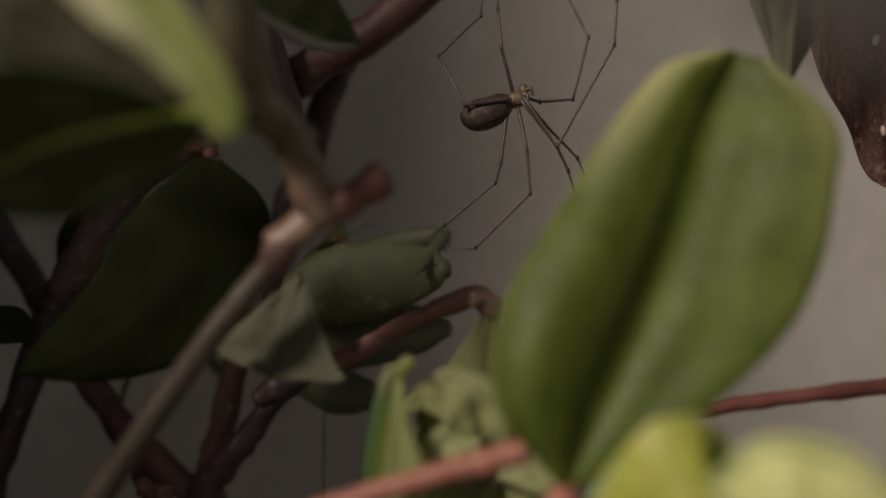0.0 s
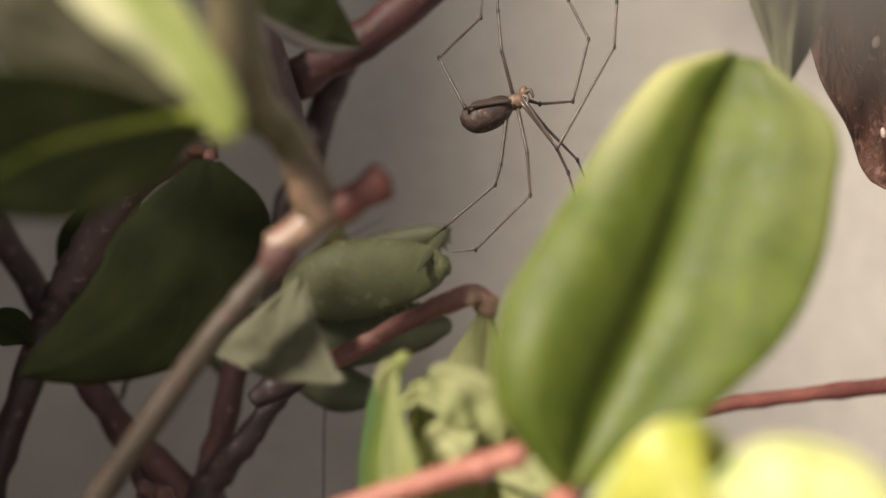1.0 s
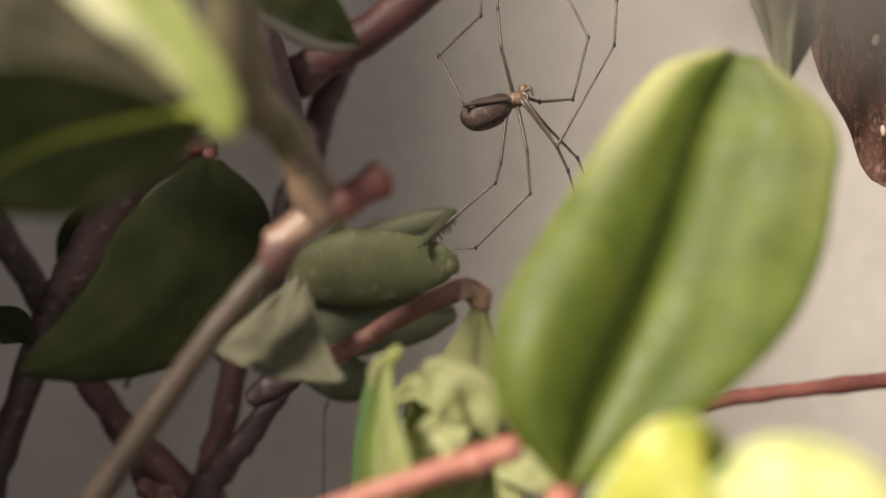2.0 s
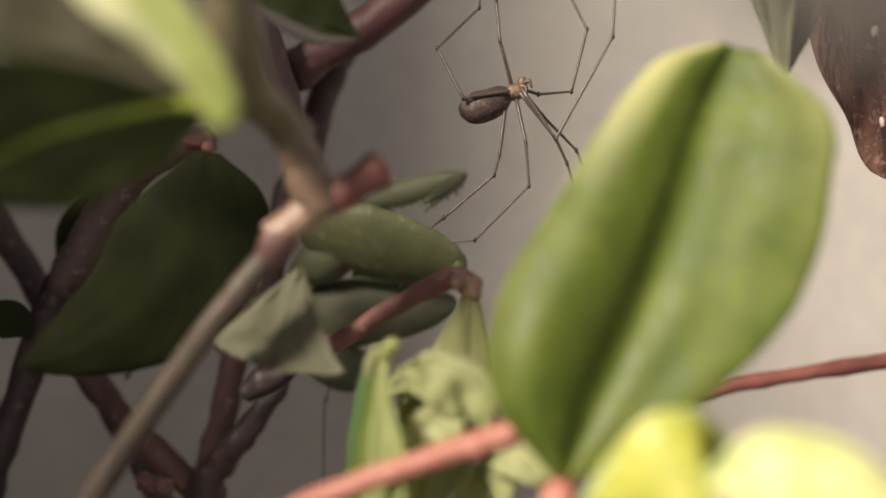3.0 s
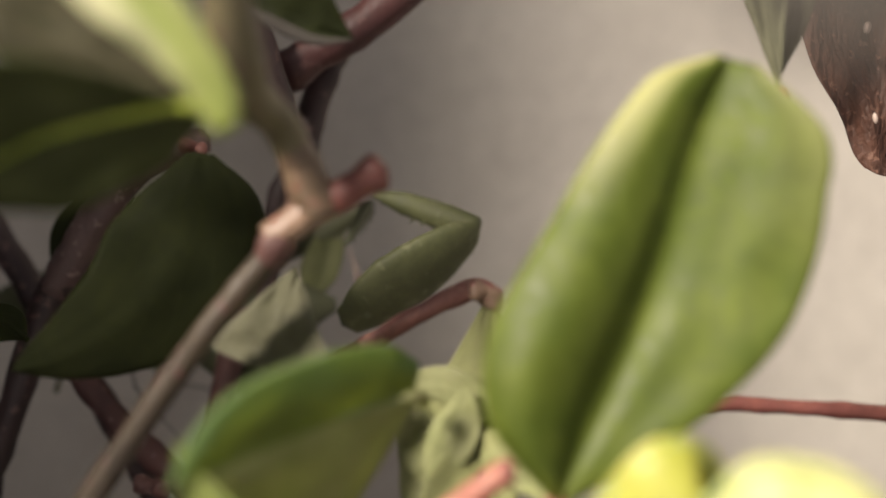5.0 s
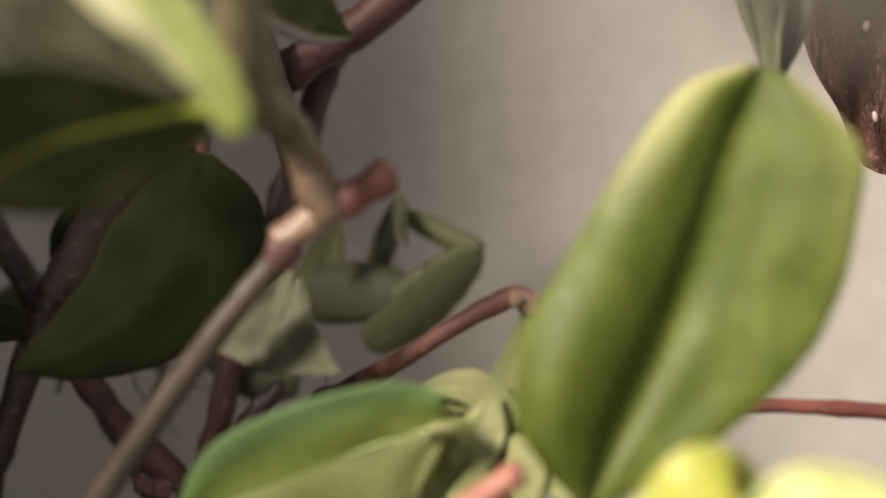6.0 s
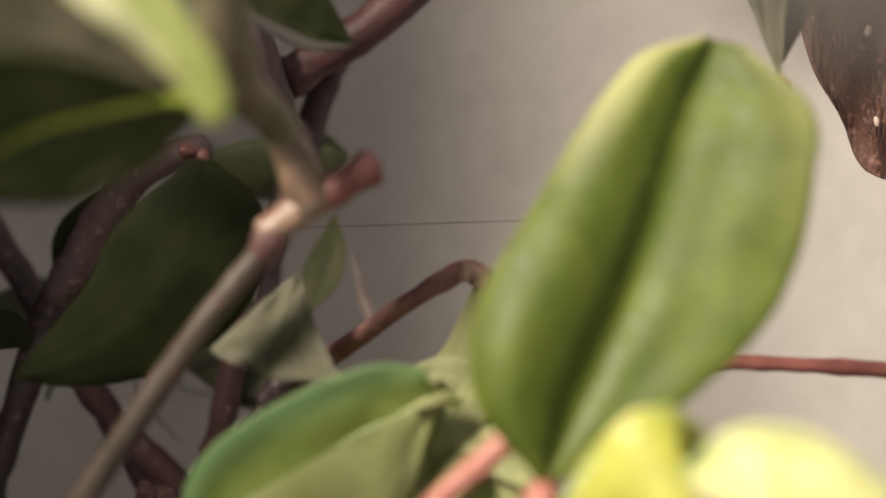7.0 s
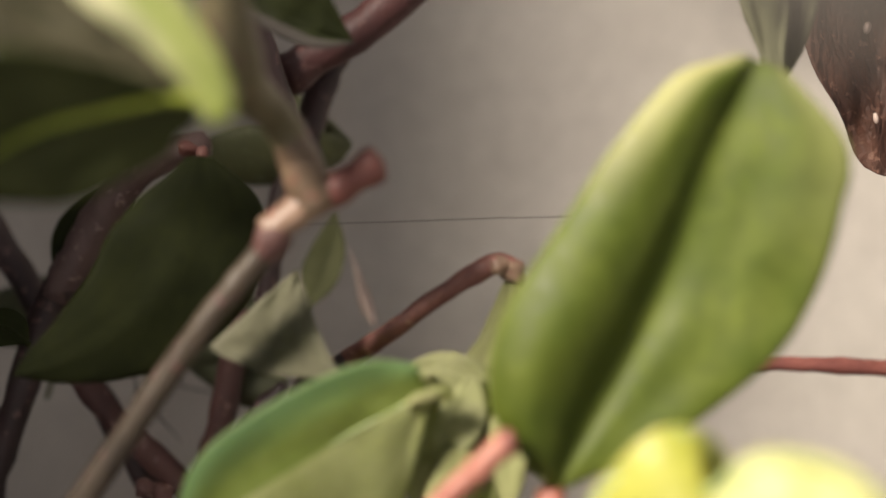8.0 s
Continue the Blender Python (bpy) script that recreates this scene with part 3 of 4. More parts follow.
leaf(mid_twig, [(3.6, 97.5, 115.1), (3.4, 96.0, 112.3), (3.1, 94.0, 109.1), (2.4, 92.5, 105.6), (1.5, 91.0, 101.3)], [0.40, 1.10, 1.61, 2.01, 2.01, 0.60], [0.40, 1.71, 3.11, 4.52, 4.82, 1.00],
     [FADED, FADED], FADED, rib_radius=0.12, lift=0.02, face=(-0.1, -0.95, 0.2), fold=(4, 6), curl=0.06, label="broad soft green leaf hanging from the twig's end", wave=0.5, seed=33)

low_twig = thing("salmon_twig", (5.1, 79.0, 104.9), "salmon-coloured cut twig low among the leaves", "twig", "red twigs")
part("stem", rod([(5.9, 79.0, 105.2), (4.0, 79.0, 104.7), (-0.2, 79.0, 103.3), (-6.0, 79.0, 101.3), (-11.9, 79.0, 98.3), (-16.9, 79.0, 88.3), (-18.9, 79.0, 4.8)],
     [1.00, 0.96, 0.88, 0.88, 0.92, 1.09, 1.25], rough=0.15), STEM_PINK, low_twig)

part("cut_end", ball(bmesh.new(), (5.7, 78.8, 105.2), (0.71, 0.83, 1.00), 18, rough=0.25), STEM_RED, low_twig, "reddish cut face")
part("node_ring", rod([(3.5, 79.0, 104.5), (2.8, 79.0, 104.3), (2.2, 79.0, 104.1)], [0.92, 1.09, 0.92], rough=0.2), STEM_PINK, low_twig, "slightly swollen ring")

# ---- a pale young sprig between the twigs ----
young = thing("pale_young_sprig", (4.5, 88.0, 98.7), "sprig of small pale young leaves on a thin stalk", "plant")
for pts, w, mat, sd in (([(4.9, 92.0, 105.7), (3.0, 93.0, 106.8), (0.5, 94.0, 107.2), (-2.2, 94.5, 106.9), (-4.7, 95.0, 105.2)], 38, FADED, 1),
                        ([(4.5, 90.5, 102.1), (2.7, 89.5, 101.4), (0.7, 88.5, 99.2), (-1.1, 88.0, 95.4)], 40, FADED, 2),
                        ([(4.9, 91.5, 100.2), (4.0, 91.0, 98.4), (3.2, 91.0, 96.0), (2.6, 91.0, 92.6)], 34, MILKY, 3),
                        ([(5.0, 90.0, 104.4), (5.7, 89.0, 102.8), (6.1, 88.5, 100.3), (5.8, 88.0, 96.3)], 38, FADED, 4),
                        ([(-3.1, 93.0, 107.8), (0.8, 92.5, 108.4), (4.0, 92.0, 106.6), (5.0, 91.5, 102.9)], 36, SOFT, 6),
                        ([(2.4, 92.0, 104.4), (0.4, 91.5, 102.8), (-1.0, 91.0, 100.0), (-1.8, 91.0, 95.8)], 46, SOFT, 7),
                        ([(2.4, 94.5, 109.4), (0.9, 94.0, 106.1), (-0.6, 93.5, 102.2), (-1.6, 93.0, 98.2)], 62, SOFT, 8),
                        ([(3.6, 91.0, 107.7), (2.7, 90.5, 105.3), (1.2, 90.0, 102.5), (0.3, 90.0, 99.0)], 48, SOFT, 9),
                        ([(2.0, 96.0, 108.6), (1.6, 95.5, 106.0), (1.2, 95.0, 102.0), (1.0, 95.0, 97.0)], 100, MILKY, 10),
                        ([(4.3, 94.0, 103.9), (1.5, 94.0, 104.1), (-0.8, 94.0, 102.8), (-2.7, 94.0, 99.7)], 44, MILKY, 5)):
    part("young_leaf", blade(pts, [w * 0.01, w * 0.034, w * 0.046, w * 0.034, 0.1], [w * 0.01, w * 0.034, w * 0.046, w * 0.034, 0.1], face=(-0.25, -0.95, 0.15), fold=(10, 8), curl=0.1, wave=0.3, seed=sd, n=26, m=8), [mat, mat], young, "pale soft young leaf")
part("stem", rod([(4.6, 91.0, 105.4), (5.0, 92.0, 103.0), (5.2, 92.0, 97.7), (5.6, 92.0, 83.1), (6.1, 92.0, 0.5)], [0.35, 0.5, 0.7, 0.9, 1.1], rough=0.2), MILKY, young)

# ---- the curled leaf under the twigs ----
curled = thing("curled_leaf_sprig", (-2.7, 86.0, 110.3), "curled green leaf with a painted bluish sheen on a pale stalk", "plant")
leaf(curled, [(-2.7, 86.0, 110.3), (-3.4, 85.7, 106.5), (-4.0, 85.4, 101.5), (-4.6, 85.0, 94.9), (-5.1, 84.5, 87.9)], [0.73, 3.63, 6.82, 8.86, 8.86, 5.45, 0.45], [2.73, 4.54, 5.27, 5.54, 5.09, 2.73],
     [FOLDED, CURL_BACK, MILKY], RIB, rib_radius=0.26, lift=0.05, face=(0.0, -1.0, 0.0), fold=(-10, 10), curl=(0.08, -0.12), round_tip=0.14, label="folded leaf, bluish sheen painted on its green rim, olive middle, paler below", wave=0.5, seed=31, split=True, n=40)
part("bract", rod([(-2.0, 85.6, 111.0), (-2.5, 85.2, 110.2), (-3.0, 85.0, 109.2), (-3.1, 85.0, 108.1)], [0.25, 0.5, 0.45, 0.15], rough=0.3), FADED, curled, "pale bract at the leaf's foot")
part("stem", rod([(-3.1, 85.8, 108.8), (-2.6, 86.0, 110.0), (-2.2, 86.3, 110.9), (-1.4, 86.8, 111.5)], [0.5, 0.6, 0.65, 0.5], rough=0.3), MILKY, curled)
for pts, w in (([(-2.8, 88.0, 108.7), (-2.5, 90.7, 108.7), (-2.2, 93.3, 107.0), (-2.3, 95.0, 104.2)], 2.6), ([(-2.0, 88.7, 100.7), (-2.0, 89.6, 103.9), (-2.1, 91.8, 105.6), (-2.7, 93.3, 105.8)], 2.0)):
    part("young_leaf", blade(pts, [w * 0.4, w * 0.9, w, w * 0.8, 0.1], [w * 0.4, w * 0.9, w, w * 0.8, 0.1], face=(0.78, -0.43, 0.41), fold=(8, 8), curl=0.1, wave=0.9, seed=w, n=20, m=7), [SOFT, SOFT], curled, "pale ruffled young leaf")
part("rolled_margin", blade([(-7.1, 86.0, 89.6), (-4.3, 85.1, 89.4), (-1.5, 83.9, 89.5), (1.5, 83.0, 90.0), (4.7, 82.8, 91.2)], [0.5, 1.3, 2.1, 2.8, 3.2, 2.0], [0.5, 1.3, 2.1, 2.8, 3.2, 2.0], face=(-0.45, -0.1, -0.89), fold=(-8, -8), thick=0.35, wave=0.3, seed=35, n=24, m=6), [CURL_BACK, CURL_BACK], curled, "rolled-back pale lime margin")

# ---- dry leaf and the leaves hanging at the far side ----
DRY = surface("dry_leaf_brown", (0.046, 0.02, 0.013), (0.145, 0.064, 0.04), 420, 1700, 0.65, 0.0012, (1, 1, 0.45), spots=(0.2, 0.105, 0.072))
dry = thing("dried_leaf", (53.2, 110.0, 116.6), "crinkled reddish-brown dried leaf on a dry stalk", "leaf")
leaf(dry, [(40.0, 108.0, 160.0), (42.2, 108.0, 148.6), (44.1, 108.0, 138.9), (46.4, 108.0, 130.4), (49.0, 108.0, 125.5)], [0.5, 5.14, 6.85, 6.85, 5.71, 3.42, 0.0], [0.5, 5.14, 6.96, 7.08, 5.14, 4.68, 0.0],
     [DRY, DRY], DRY, rib_radius=0.5, fold=(12, 12), thick=0.5, wave=1.6, seed=41, n=50, m=16)
part("stalk", rod([(49.7, 108.0, 125.2), (53.2, 110.0, 121.2), (57.8, 112.0, 92.8), (60.6, 114.0, -4.0)], [0.9, 0.9, 1.2, 1.6], rough=0.3), HUSK, dry)

part("droplet", ball(bmesh.new(), (41.7, 103.0, 139.9), (0.38, 0.3, 0.6), 15), WITHERED, dry, "small pale speck")
part("droplet", ball(bmesh.new(), (42.4, 103.0, 131.2), (0.25, 0.3, 0.55), -10), WITHERED, dry, "small pale speck")

hanging = thing("drooping_leaf_sprig", (29.9, 92.0, 143.4), "drooping narrow grey-green leaves on a tall stem", "plant")
leaf(hanging, [(28.1, 94.0, 154.8), (28.5, 94.0, 146.9), (29.2, 94.0, 140.9), (30.3, 94.0, 134.5)], [1.29, 2.19, 2.28, 1.19, 0.0], [1.29, 1.99, 2.19, 1.09, 0.0],
     [DROOPING, DROOPING], DROOPING, rib_radius=0.2, fold=(7, 7), label="narrow olive drooping leaf", wave=0.4, seed=51)
leaf(hanging, [(32.6, 97.0, 155.9), (33.2, 97.0, 147.7), (32.6, 97.0, 141.6), (31.5, 97.0, 136.5)], [1.2, 1.8, 1.5, 0.0], [1.2, 1.9, 1.6, 0.0],
     [DROOPING, DROOPING], DROOPING, rib_radius=0.3, fold=(20, 20), label="thin olive drooping leaf", wave=0.4, seed=53)
part("withered_tip", rod([(30.4, 94.0, 134.8), (30.5, 94.0, 133.7), (29.0, 94.0, 132.5), (27.5, 94.0, 131.2)], [0.3, 0.75, 0.7, 0.25], rough=0.3), STEM_RED, hanging, "withered reddish leaf tip")
part("stem", rod([(28.1, 94.0, 154.6), (32.5, 96.0, 155.7), (36.1, 88.0, 154.5), (40.8, 80.0, 151.3), (49.3, 80.0, 117.5), (51.4, 80.0, 3.4)], [0.8, 1.0, 1.1, 1.3, 1.6, 1.8], rough=0.2), STEM_GREEN, hanging)

near = thing("overhanging_leaf_sprig", (20.5, 30.0, 126.0), "dull grey-brown leaf on a tall stem close to the lens", "plant")
leaf(near, [(7.3, 28.0, 127.4), (8.6, 28.0, 126.9), (10.2, 28.0, 126.7), (12.2, 28.0, 126.6), (14.6, 28.0, 126.6)], [0.1, 2.2, 2.8, 2.9, 2.4, 0.4], [0.1, 0.9, 1.7, 1.9, 1.8, 0.4],
     [GREYISH, GREYISH], GREYISH, rib_radius=0.08, fold=(10, 10), label="dull grey-brown leaf close by", thick=0.25, wave=0.2, seed=52)
part("stem", rod([(14.5, 28.0, 126.6), (20.5, 30.0, 126.0), (24.0, 32.0, 107.0), (25.0, 32.0, -6.0)], [0.4, 0.7, 1.0, 1.4], rough=0.2), STEM_GREEN, near)

# ---- the cellar spider ----
LEG = surface("spider_leg_tan", (0.045, 0.033, 0.027), (0.11, 0.081, 0.063), 600, 4000, 0.4, 0.00003)
JOINT = surface("spider_joint_black", (0.012, 0.010, 0.010), (0.03, 0.024, 0.02), 900, 4000, 0.4, 0.00003)
BELLY = surface("spider_abdomen_grey", (0.022, 0.014, 0.012), (0.085, 0.054, 0.042), 700, 2500, 0.55, 0.0002, spots=(0.15, 0.09, 0.06))
HEADCOL = surface("spider_head_tan", (0.07, 0.04, 0.026), (0.26, 0.165, 0.095), 900, 3000, 0.5, 0.0002)
spider = thing("cellar_spider", (7.2, 105.0, 134.5), "long-legged brown cellar spider hanging in its threads", "spider")
part("abdomen", rod([(6.9, 105.0, 134.3), (6.0, 105.0, 134.0), (4.7, 105.0, 133.3), (3.1, 105.0, 132.9), (1.9, 105.0, 132.9)], [0.50, 1.22, 1.55, 1.55, 0.78], sides=18, per=7), BELLY, spider, "dark grey oval abdomen")
part("prosoma", ball(ball(ball(bmesh.new(), (7.2, 105.0, 134.5), (1.15, 0.9, 0.85), -15, rough=0.2), (7.9, 104.7, 135.4), (0.5, 0.5, 0.6), 0), (6.2, 105.0, 134.3), (0.5, 0.4, 0.4)), HEADCOL, spider, "tan front body")
part("pedipalp", rod([(7.8, 104.5, 135.1), (8.5, 104.3, 135.5), (8.8, 104.2, 134.8)], [0.18, 0.22, 0.12], sides=7), LEG, spider)
part("pedipalp", rod([(7.6, 104.2, 135.0), (8.2, 104.0, 134.8), (8.2, 103.8, 134.1)], [0.18, 0.2, 0.12], sides=7), LEG, spider)
LEGS = []
for pts in (
    [(6.9, 105.0, 135.1), (5.7, 104.0, 139.3), (5.4, 105.0, 143.4), (5.3, 106.0, 148.1)],
    [(6.6, 103.6, 134.4), (2.1, 103.2, 133.7), (-0.4, 105.0, 138.8), (3.8, 107.0, 143.2), (4.1, 108.0, 148.6)],
    [(7.8, 105.0, 134.8), (9.6, 106.0, 134.4), (13.0, 107.0, 134.8), (14.7, 108.0, 141.2), (12.8, 109.0, 145.4), (11.7, 110.0, 149.1)],
    [(7.7, 104.0, 134.8), (11.0, 103.0, 129.7), (16.5, 103.0, 139.5), (16.9, 104.0, 144.0), (16.8, 104.0, 147.5)],
    [(7.9, 105.0, 134.7), (10.1, 107.0, 132.4), (13.6, 108.0, 129.0), (16.5, 109.0, 122.4)],
    [(7.6, 104.0, 134.3), (11.1, 104.5, 129.9), (12.3, 105.0, 127.5), (14.3, 106.0, 121.2)],
    [(6.3, 104.6, 133.5), (5.6, 104.0, 128.2), (5.1, 104.0, 126.3), (0.2, 105.0, 122.2), (-1.3, 106.0, 121.0)],
    [(7.3, 104.4, 133.7), (8.1, 103.0, 129.3), (8.4, 103.0, 125.2), (3.2, 104.0, 120.0), (0.9, 105.0, 119.7)],
):
    bm = bmesh.new()
    tube(bm, pts, [0.2] + [0.16 if i == 1 else 0.13 for i in range(1, len(pts) - 1)] + [0.04], sides=7, per=5, straight=True)
    leg = part("leg", bm, LEG, spider, pivot=pts[0])
    LEGS.append(leg)
    for p in pts[1:-1]:
        part("joint", ball(bmesh.new(), p, (0.19,) * 2 + (0.30,), seg=10, rings=7), JOINT, leg, "blackish leg joint")

# ---- silk ----
SILK = surface("silk_grey", (0.03, 0.027, 0.025), (0.06, 0.055, 0.05), rough=0.4, relief=0.00001)
for pts in (
    [(-12.0, 118.0, 107.6), (-12.7, 118.0, 102.6), (-13.2, 118.0, 92.5), (-13.3, 118.0, 4.1)],
    [(5.3, 106.0, 148.1), (5.6, 110.0, 215.4), (6.9, 112.0, 453.8)],
    [(16.8, 104.0, 147.5), (17.7, 108.0, 213.6), (19.5, 110.0, 459.5)],
):
    th = thing("silk_thread", pts[0], "hair-thin grey silk thread hanging straight", "thread", "silk threads")
    part("strand", rod(pts, [0.09] * len(pts), sides=5), SILK, th)

drawn = thing("silk_thread", (19.9, 112.0, 122.4), "hair-thin brownish silk thread drawn taut by the mantis", "thread", "silk threads")
part("strand", rod([(19.9, 112.0, 122.4), (6.9, 112.0, 122.4), (-5.0, 112.0, 122.2), (-18.6, 112.0, 122.1)], [0.05] * 4, sides=5), LEG, drawn)

# ---- the mantis ----
MANTIS = surface("mantis_green", (0.078, 0.088, 0.034), (0.122, 0.131, 0.056), 200, 1600, 0.65, 0.00008, spots=(0.15, 0.155, 0.078))
MANTIS_DARK = surface("mantis_dark_green", (0.056, 0.063, 0.031), (0.098, 0.105, 0.054), 160, 1500, 0.65, 0.00008)
MANTIS_PALE = surface("mantis_pale_green", (0.15, 0.148, 0.085), (0.24, 0.232, 0.145), 400, 2500, 0.55, 0.0001)
EYE_MAT = surface("mantis_eye_amber", (0.03, 0.012, 0.006), (0.48, 0.23, 0.09), 700, 3000, 0.25, 0.00003, (0.3, 1, 3))
mantis = thing("praying_mantis", (-23.6, 126.0, 106.8), "green praying mantis with folded spiny forelegs among the stems", "mantis")
BODY = [part("thorax", rod([(-30.7, 128.0, 112.0), (-24.4, 127.0, 111.0), (-18.8, 125.0, 112.1), (-13.6, 123.0, 116.2)], [3.0, 2.8, 2.5, 2.2], sides=14, per=7, rough=0.08), MANTIS, mantis),
        part("abdomen", rod([(-47.7, 130.0, 111.8), (-41.5, 130.0, 112.9), (-34.4, 129.0, 112.6), (-28.0, 128.0, 111.3)], [2.5, 4.5, 4.8, 3.2], sides=16, per=7, rough=0.08), MANTIS_DARK, mantis),
        part("foreleg_coxa", rod([(-16.5, 120.0, 110.2), (-11.5, 119.0, 110.9), (-6.5, 118.5, 111.4), (-2.4, 118.0, 111.7), (0.8, 118.0, 111.9)], [2.6, 3.8, 3.6, 2.6, 0.8], sides=16, per=6, flat=0.6, rough=0.07), MANTIS_DARK, mantis),
        part("foreleg_coxa", rod([(-20.4, 123.0, 109.7), (-16.2, 121.0, 107.3), (-11.7, 120.0, 104.8), (-7.8, 119.0, 104.3)], [2.2, 2.6, 2.8, 1.6], sides=12, per=6), MANTIS_DARK, mantis)]
for pts in ([(-27.3, 128.0, 109.9), (-31.7, 132.0, 117.3), (-35.8, 132.0, 114.5), (-37.0, 123.0, 103.2)], [(-31.2, 130.0, 109.8), (-27.2, 134.0, 104.5), (-26.3, 128.0, 102.5), (-26.2, 126.0, 100.4)]):
    BODY.append(part("walking_leg", rod(pts, [0.9, 0.7, 0.5, 0.3], sides=8), MANTIS, mantis))
head = part("head", rod([(-15.2, 122.5, 116.8), (-13.4, 121.5, 118.0), (-11.2, 120.5, 119.2), (-9.3, 120.0, 119.8), (-8.2, 120.0, 119.2)], [1.2, 2.3, 2.7, 2.0, 0.7], sides=14, per=6, rough=0.1), MANTIS_DARK, mantis, pivot=(-13.1, 122.0, 116.8))
part("eye", ball(bmesh.new(), (-8.8, 118.4, 120.4), (1.05, 0.9, 1.25), -25), EYE_MAT, head, "striped amber eye")
part("eye", ball(bmesh.new(), (-10.6, 122.4, 121.4), (0.9, 0.9, 1.2), 10), EYE_MAT, head, "striped amber eye")
part("antenna", rod([(-9.1, 119.5, 121.4), (-7.0, 118.0, 121.6), (-5.2, 117.0, 121.8)], [0.1, 0.07, 0.04], sides=5), MANTIS_DARK, head)
part("antenna", rod([(-10.5, 121.0, 122.0), (-8.6, 122.0, 123.0), (-5.5, 124.0, 124.7)], [0.1, 0.07, 0.04], sides=5), MANTIS_DARK, head)


def foreleg(hip, knee, bulge, tip, girth, shin, flat, mat, mat2, under=1.0):
    """A raptorial foreleg: spined flattened femur, spined tibia that folds back on it, and a thin jointed foot."""
    b, k, h, t = Vector(hip), Vector(knee), Vector(bulge), Vector(tip)
    bm = rod([b, b.lerp(k, 0.2), b.lerp(k, 0.45), b.lerp(k, 0.75), b.lerp(k, 0.93), k], [girth * 0.5, girth * 0.86, girth, girth * 0.8, girth * 0.5, girth * 0.22], sides=20, per=7, flat=flat, rough=0.06)
    femur = part("foreleg_femur", bm, mat, mantis, pivot=hip)
    lean = girth * flat * 0.45 * under
    up = Vector((-(k - b).z, 0, (k - b).x)).normalized()
    for i in range(9):
        q = b.lerp(k, 0.2 + 0.085 * i) - up * girth * 0.8 - Vector((0, lean, 0))
        size = 0.5 + 0.09 * ((i * 5) % 7)
        part("spine", rod([q, q - up * 0.5 * size, q - up * size + (k - b).normalized() * 0.25], [0.2, 0.14, 0.04], sides=6, per=2), MANTIS_PALE, femur)
    bm = rod([k, k.lerp(h, 0.55), h, h.lerp(t, 0.5), t], [shin * 0.75, shin * 0.95, shin, shin * 0.85, shin * 0.3], sides=14, per=6, flat=0.8, rough=0.08)
    tibia = part("foreleg_tibia", bm, mat2, mantis, "spined shin", pivot=knee)
    out = Vector((-(t - k).z, 0, (t - k).x)).normalized()
    for i in range(9):
        q = k.lerp(h, 0.3 + 0.2 * i) if i < 4 else h.lerp(t, 0.16 * (i - 3))
        size = 0.45 + 0.08 * ((i * 4) % 7)
        thin = 1.0 if i < 5 else 1.25 - 0.21 * (i - 3)
        q = q + out * shin * 0.75 * thin + Vector((0, -shin * 0.35 * thin, 0))
        part("spine", rod([q, q + out * 0.55 * size, q + out * size + (t - k).normalized() * 0.35 * size], [0.2, 0.14, 0.04], sides=6, per=2), mat2, tibia)
    return femur, tibia


fem_a, tib_a = foreleg((-15.9, 114.5, 115.8), (1.1, 113.5, 118.7), (-3.0, 116.0, 117.4), (-10.2, 117.0, 115.2), 4.3, 1.5, 0.4, MANTIS, MANTIS, -1.6)
fem_b, tib_b = foreleg((-11.1, 121.0, 119.7), (0.5, 118.0, 122.5), (-0.6, 115.0, 120.9), (-2.6, 110.5, 118.1), 1.55, 0.6, 0.7, MANTIS_DARK, MANTIS_DARK)
part("foreleg_foot", rod([(0.6, 117.2, 122.4), (-1.0, 116.8, 121.0), (-2.4, 116.4, 119.8), (-3.9, 116.0, 118.5)], [0.45, 0.42, 0.36, 0.12], sides=8), MANTIS_DARK, fem_b)


# ---- everything that moves ----
def sway(ob, rows, about=None):
    """Rows of seconds, shift in millimetres and turn in the picture's plane, in degrees; two further angles spin it first about the
    upright and tip its top forwards."""
    o = ORIGIN[ob] if ob.parent is None else ORIGIN[ob] - ORIGIN[ob.parent]
    keyed = []
    for t, dx, dy, dz, turn, *more in rows:
        spin, tip = (more + [0, 0])[:2]
        turned = pose(0, 0, 0, 0, turn, 0) @ pose(0, 0, 0, tip, 0, 0) @ pose(0, 0, 0, 0, 0, spin)
        p = Vector(about) if about else o
        at = p + Vector((dx, dy, dz)) + turned.to_3x3() @ (o - p)
        keyed.append((t, Matrix.Translation(at * MM) @ turned))
    walk(ob, keyed)


def aim(ob, rows, axis, face):
    """Rows of seconds, the place of its foot in millimetres, the way its length points and the way its face looks; axis and face are
    those that it was drawn with."""
    def basis(a, f):
        a = Vector(a).normalized()
        side = a.cross(Vector(f)).normalized()
        return Matrix((a, side, side.cross(a))).transposed()
    drawn_as = basis(axis, face).transposed()
    walk(ob, [(t, Matrix.Translation(Vector(at) * MM) @ (basis(a, f) @ drawn_as).to_4x4()) for t, at, a, f in rows])


def turns(ob, rows):
    """Turn a part about its own pivot: seconds and degrees."""
    sway(ob, [(t, 0, 0, 0, a) for t, a in rows])


